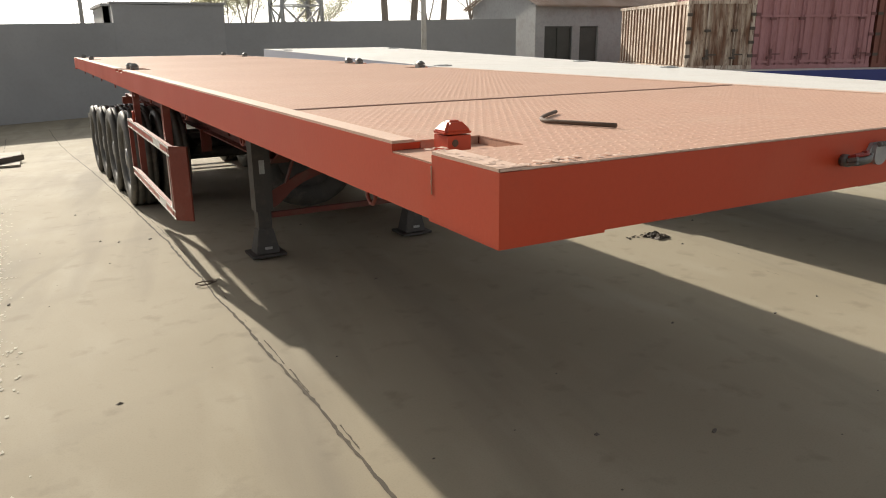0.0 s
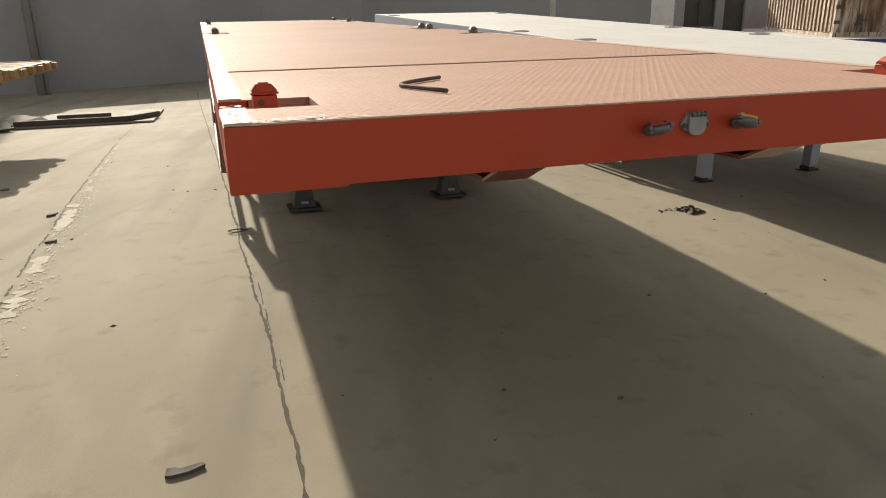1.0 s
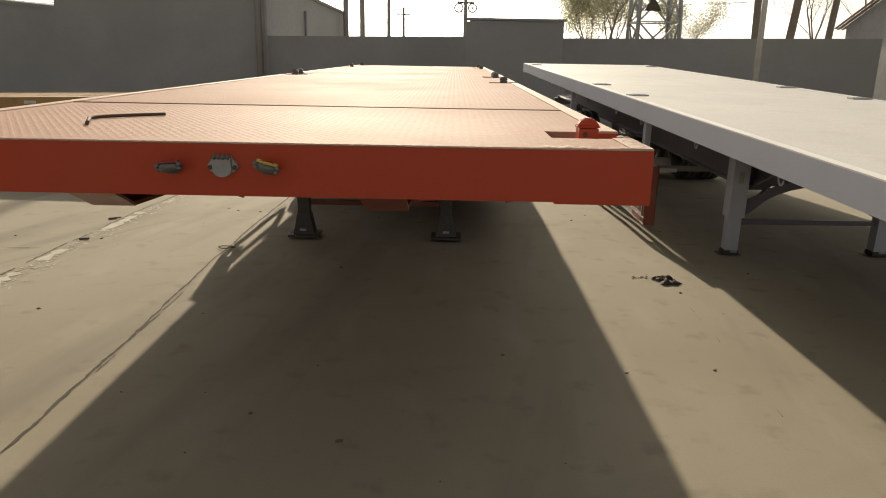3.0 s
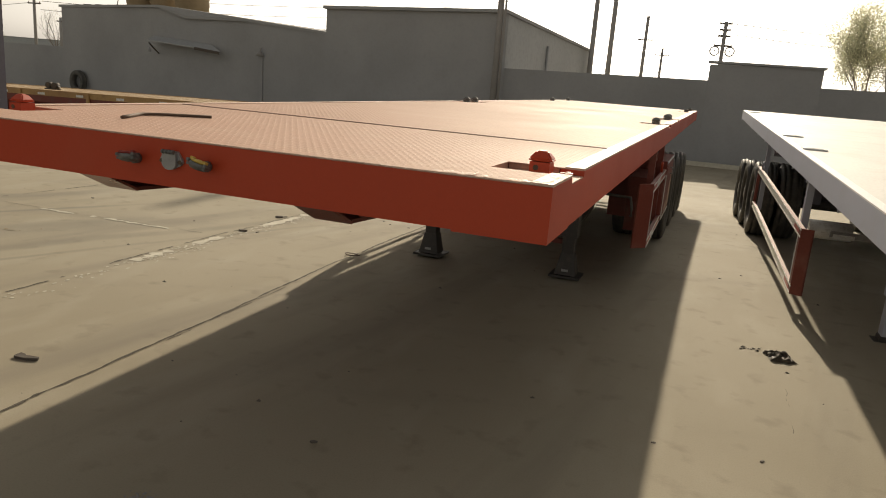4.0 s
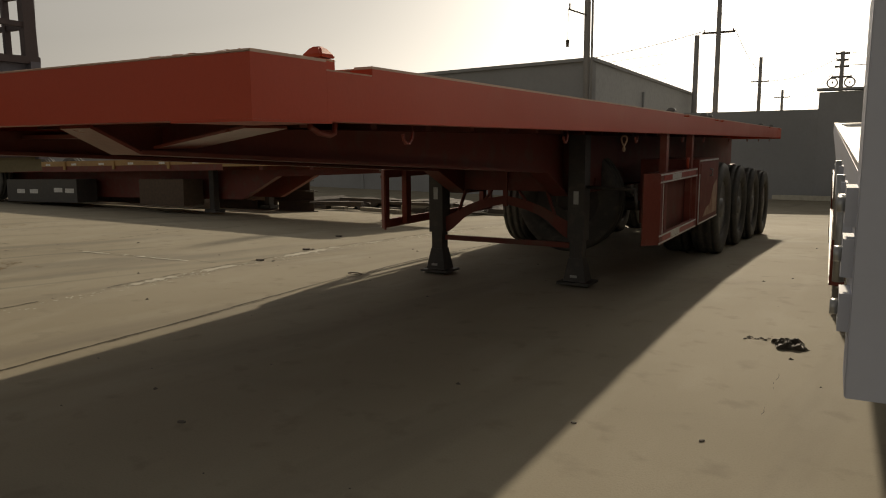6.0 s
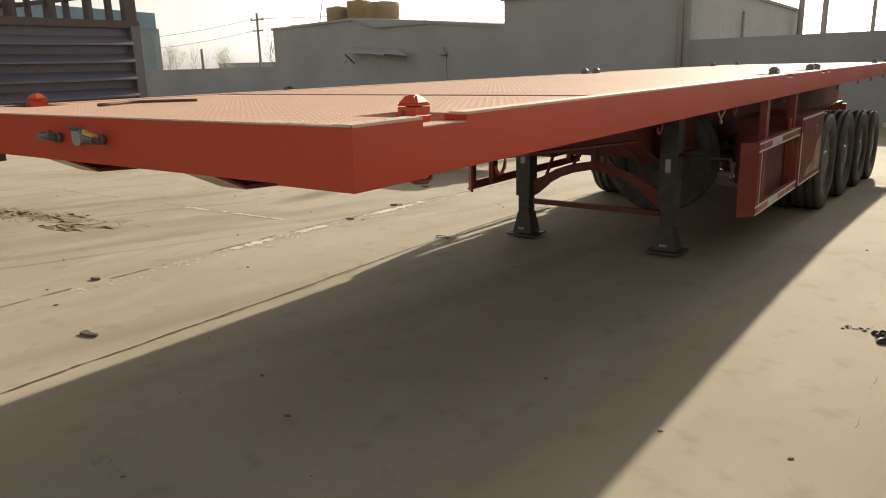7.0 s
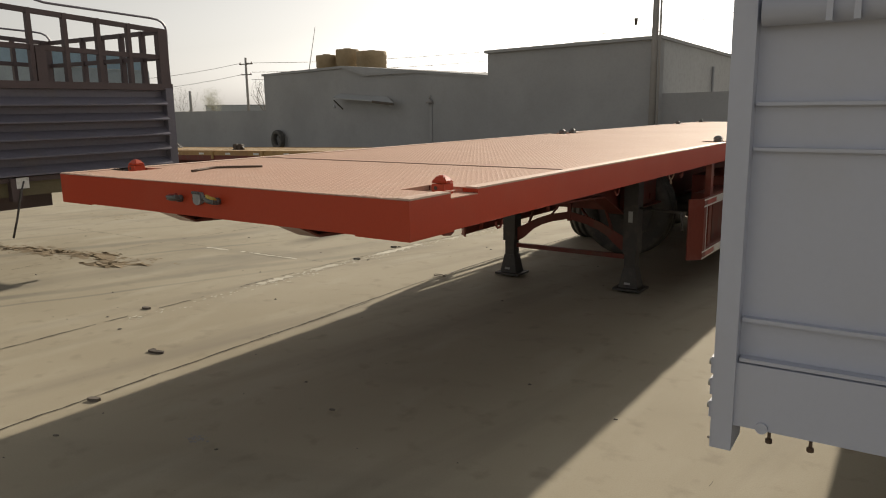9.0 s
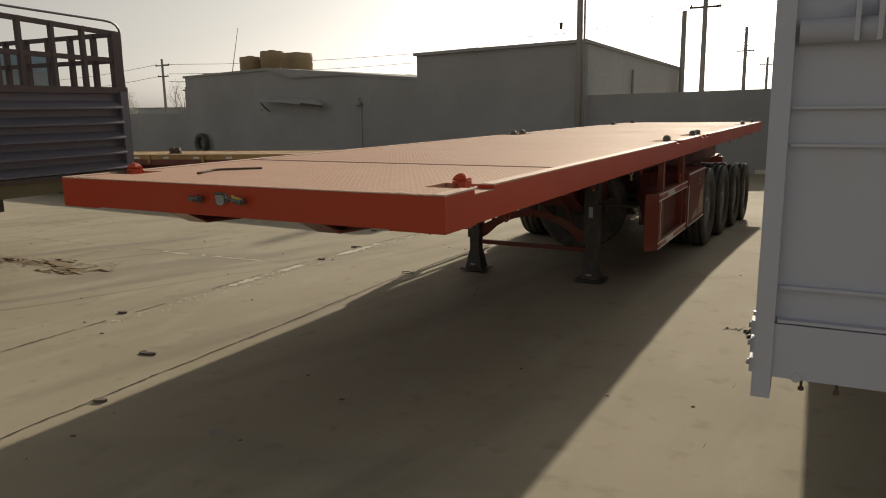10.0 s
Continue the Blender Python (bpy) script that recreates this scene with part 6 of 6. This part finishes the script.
utility_pole(-4.75, 42, 9.0, 0.12, ((2.0, 0.85),), "grey concrete pole with a crossarm beyond the wall")
utility_pole(-5.42, 67, 8.1, 0.13, ((2.0, 0.7),), "far grey concrete pole with a crossarm")
utility_pole(-5.59, 89, 6.7, 0.13, ((0.8, 0.8),), "far short grey concrete pole with a crossarm")
hoop_pole = utility_pole(1.25, 45, 5.9, 0.1, ((0.1, 0.35), (0.45, 0.3), (0.8, 0.35), (1.35, 0.5)), "grey pole with three crossarms and two grey hoops")
utility_pole(-54.5, 47, 6.6, 0.11, ((0.6, 0.9), (1.6, 0.7)), "far grey concrete pole over the west wall")
utility_pole(-50.5, 46, 3.9, 0.12, ((0.3, 0.4),), "short far pole over the west wall")
utility_pole(-63.5, 47, 3.6, 0.14, (), "short far dark post over the west wall")
utility_pole(17.2, 25.9, 7.5, 0.1, (), "grey pole rising behind the gatehouse roof")
utility_pole(10.46, 22.4, 7.4, 0.075, (), "pale concrete pole standing before the wall", mat=PALE_POLE)


def wires():
    runs = []
    for a, b in (((-54.5, 47, 6.1), (-14, 69, 9.1)), ((-55.3, 47, 6.1), (-85, 47, 5.4)), ((-53.7, 47, 5.2), (-14, 72, 8.6)), ((-53.8, 47, 4.5), (-14, 72, 7.2)), ((-55.3, 47, 5.0), (-85, 46, 4.0)),
                 ((-3.9, 42, 7.1), (-4.8, 67, 6.3)), ((-5.6, 42, 7.1), (-20, 52, 7.0)), ((-4.8, 67, 6.2), (1.2, 45, 5.7)), ((-4.8, 89, 6.0), (1.2, 45, 5.3)), ((1.7, 45, 5.8), (22, 52, 6.2)), ((1.7, 45, 5.2), (22, 52, 5.4))):
        runs.append((Vector(a), Vector(b)))
    for a, b in runs:
        bm = bmesh.new()
        sag = (b - a).length * 0.02
        tube(bm, [a.lerp(b, t) - Vector((0, 0, 4 * sag * t * (1 - t))) for t in np.linspace(0, 1, 9)], 0.018, 4)
        solo("overhead_wire", bm, SCRAP, "thin dark overhead wire between poles", "wire", group="overhead wires")


wires()


def rings():
    """Two hoops hung from the lowest arm of the pole."""
    h = 4.24 - ground_z(45)
    for x in (-0.42, 0.42):
        bm = bmesh.new()
        tube(bm, [(x + 0.25 * math.cos(a), -0.08, h + 0.25 * math.sin(a)) for a in np.linspace(0, math.tau, 25)], 0.045, 6)
        ring = part("hoop", bm, POLE, hoop_pole, "round grey hoop")
        bm = bmesh.new()
        rod(bm, (x, -0.1, h), (x, -0.05, h), 0.05, seg=10)
        bar(bm, (x, -0.075, h), (x, -0.075, h + 0.3), 0.02, 0.02)
        part("hub", bm, SCRAP, ring)


rings()


def lattice_tower(x, y, base, top, w0, w1):
    root = thing("lattice_tower", "grey steel lattice pylon behind the wall", "tower", pose(x, y, base))
    h = top - base
    def corner(sx, sy, t):
        w = w0 + (w1 - w0) * t
        return Vector((sx * w, sy * w, h * t))
    for sx in (-1, 1):
        for sy in (-1, 1):
            bm = bmesh.new()
            bar(bm, corner(sx, sy, 0), corner(sx, sy, 1), 0.16, 0.16)
            part("leg", bm, STEEL, root)
    levels = np.linspace(0, 1, 9)
    for t0, t1 in zip(levels, levels[1:]):
        for (a, b) in (((-1, -1), (1, -1)), ((-1, 1), (1, 1)), ((-1, -1), (-1, 1)), ((1, -1), (1, 1))):
            bm = bmesh.new()
            bar(bm, corner(*a, t0), corner(*b, t1), 0.09, 0.09)
            bar(bm, corner(*b, t0), corner(*a, t1), 0.09, 0.09)
            bar(bm, corner(*a, t1), corner(*b, t1), 0.07, 0.07)
            part("bracing", bm, STEEL, root)
    bm = bmesh.new()
    prism(bm, [(-0.85, 4.75), (0.02, 4.75), (-0.42, 5.5)], -w0 - 0.1, -w0 - 0.06)
    part("warning_sign", bm, SCRAP, root, "dark triangular plate")
    bm = bmesh.new()
    bar(bm, (-w0, -w0 - 0.05, 5.0), (w0, -w0 - 0.05, 5.0), 0.08, 0.08)
    part("sign_arm", bm, STEEL, root)


lattice_tower(10.9, 37.5, -1.0, 16.0, 1.15, 0.7)


def tree(x, y, height, seed, spread, leaf, trunk=0.16, stems=1, bole=0.36):
    """Bare early-spring tree: forking limbs, twigs and some young leaves."""
    rnd = random.Random(seed)
    root = thing("tree", "slender half-bare tree with young leaves behind the wall" if leaf else "bare grey tree behind the wall", "tree", pose(x, y, -1.05), "trees beyond the wall")
    wood, tips = bmesh.new(), []
    def grow(p, d, ln, r, depth):
        n = 3
        for k in range(n):
            d = (d + Vector((rnd.gauss(0, 0.09), rnd.gauss(0, 0.09), 0.05)) * (0.35 if depth == 0 else 1)).normalized()
            q = p + d * ln / n
            r2 = r * (0.9 if depth < 4 else 0.8)
            rod(wood, p, q, r, r2, seg=6 if r > 0.04 else 4)
            p, r = q, r2
            if depth >= 1 and rnd.random() < 0.75 and depth < 5:
                side = Vector((rnd.gauss(0, 1), rnd.gauss(0, 1), 0.35)).normalized()
                grow(p, (d * 0.55 + side * 0.65 * spread).normalized(), ln * 0.55, r * 0.45, depth + 1)
        tips.append((p, ln))
        if depth < 4:
            for k in range(2 if depth else 3):
                side = Vector((rnd.gauss(0, 1), rnd.gauss(0, 1), 0.4)).normalized()
                grow(p, (d * 0.8 + side * 0.5 * spread).normalized(), (height * 0.26 if depth == 0 else ln * 0.72), r * 0.62, depth + 1)
    for k in range(stems):
        grow(Vector((0.12 * k, 0.1 * k, 0)), Vector((rnd.uniform(-0.1, 0.1), 0, 1)), height * bole, trunk, 0)
    part("trunk", wood, BARK, root)
    if leaf:
        verts, faces = [], []
        for p, ln in tips:
            for k in range(leaf):
                c = p + Vector((rnd.gauss(0, 0.22), rnd.gauss(0, 0.22), rnd.gauss(0, 0.2)))
                u = Vector((rnd.gauss(0, 1), rnd.gauss(0, 1), rnd.gauss(0, 1))).normalized() * rnd.uniform(0.025, 0.055)
                v = u.cross(Vector((rnd.gauss(0, 1), rnd.gauss(0, 1), rnd.gauss(0, 1)))).normalized() * u.length * 0.6
                k0 = len(verts)
                verts += [tuple(c - u), tuple(c + v), tuple(c + u), tuple(c - v)]
                faces.append((k0, k0 + 1, k0 + 2, k0 + 3))
        crown = new("crown", raw("crown", verts, faces, LEAF))
        crown.parent = root


tree(8.8, 43.5, 7.6, 1, 0.9, 20, 0.1)
tree(9.7, 45.0, 8.6, 2, 0.8, 20, 0.11)
tree(11.0, 46.0, 8.4, 3, 0.9, 16, 0.1)
tree(9.4, 47.5, 7.2, 8, 0.9, 18, 0.08)
tree(17.1, 39.5, 13.0, 4, 0.5, 0, 0.22, bole=0.75)
tree(18.9, 40.0, 13.5, 5, 0.5, 0, 0.24, bole=0.75)
tree(21.1, 40.5, 13.0, 6, 0.55, 0, 0.23, bole=0.75)
tree(14.2, 43.5, 6.4, 7, 1.1, 14, 0.08)
tree(22.4, 44.0, 9.0, 9, 0.9, 4, 0.12)
tree(24.5, 42.0, 10.0, 10, 0.9, 0, 0.15)
tree(3.4, 50.0, 5.2, 14, 1.0, 0, 0.07)
tree(-65.2, 44.0, 5.0, 15, 1.2, 2, 0.07)
tree(-56.6, 45.0, 4.6, 18, 1.2, 2, 0.06)
tree(-64.4, 47.0, 5.2, 19, 1.1, 0, 0.06)
tree(-57.5, 52.0, 6.0, 16, 1.0, 0, 0.1)
tree(-54.0, 53.0, 5.6, 17, 1.1, 0, 0.09)
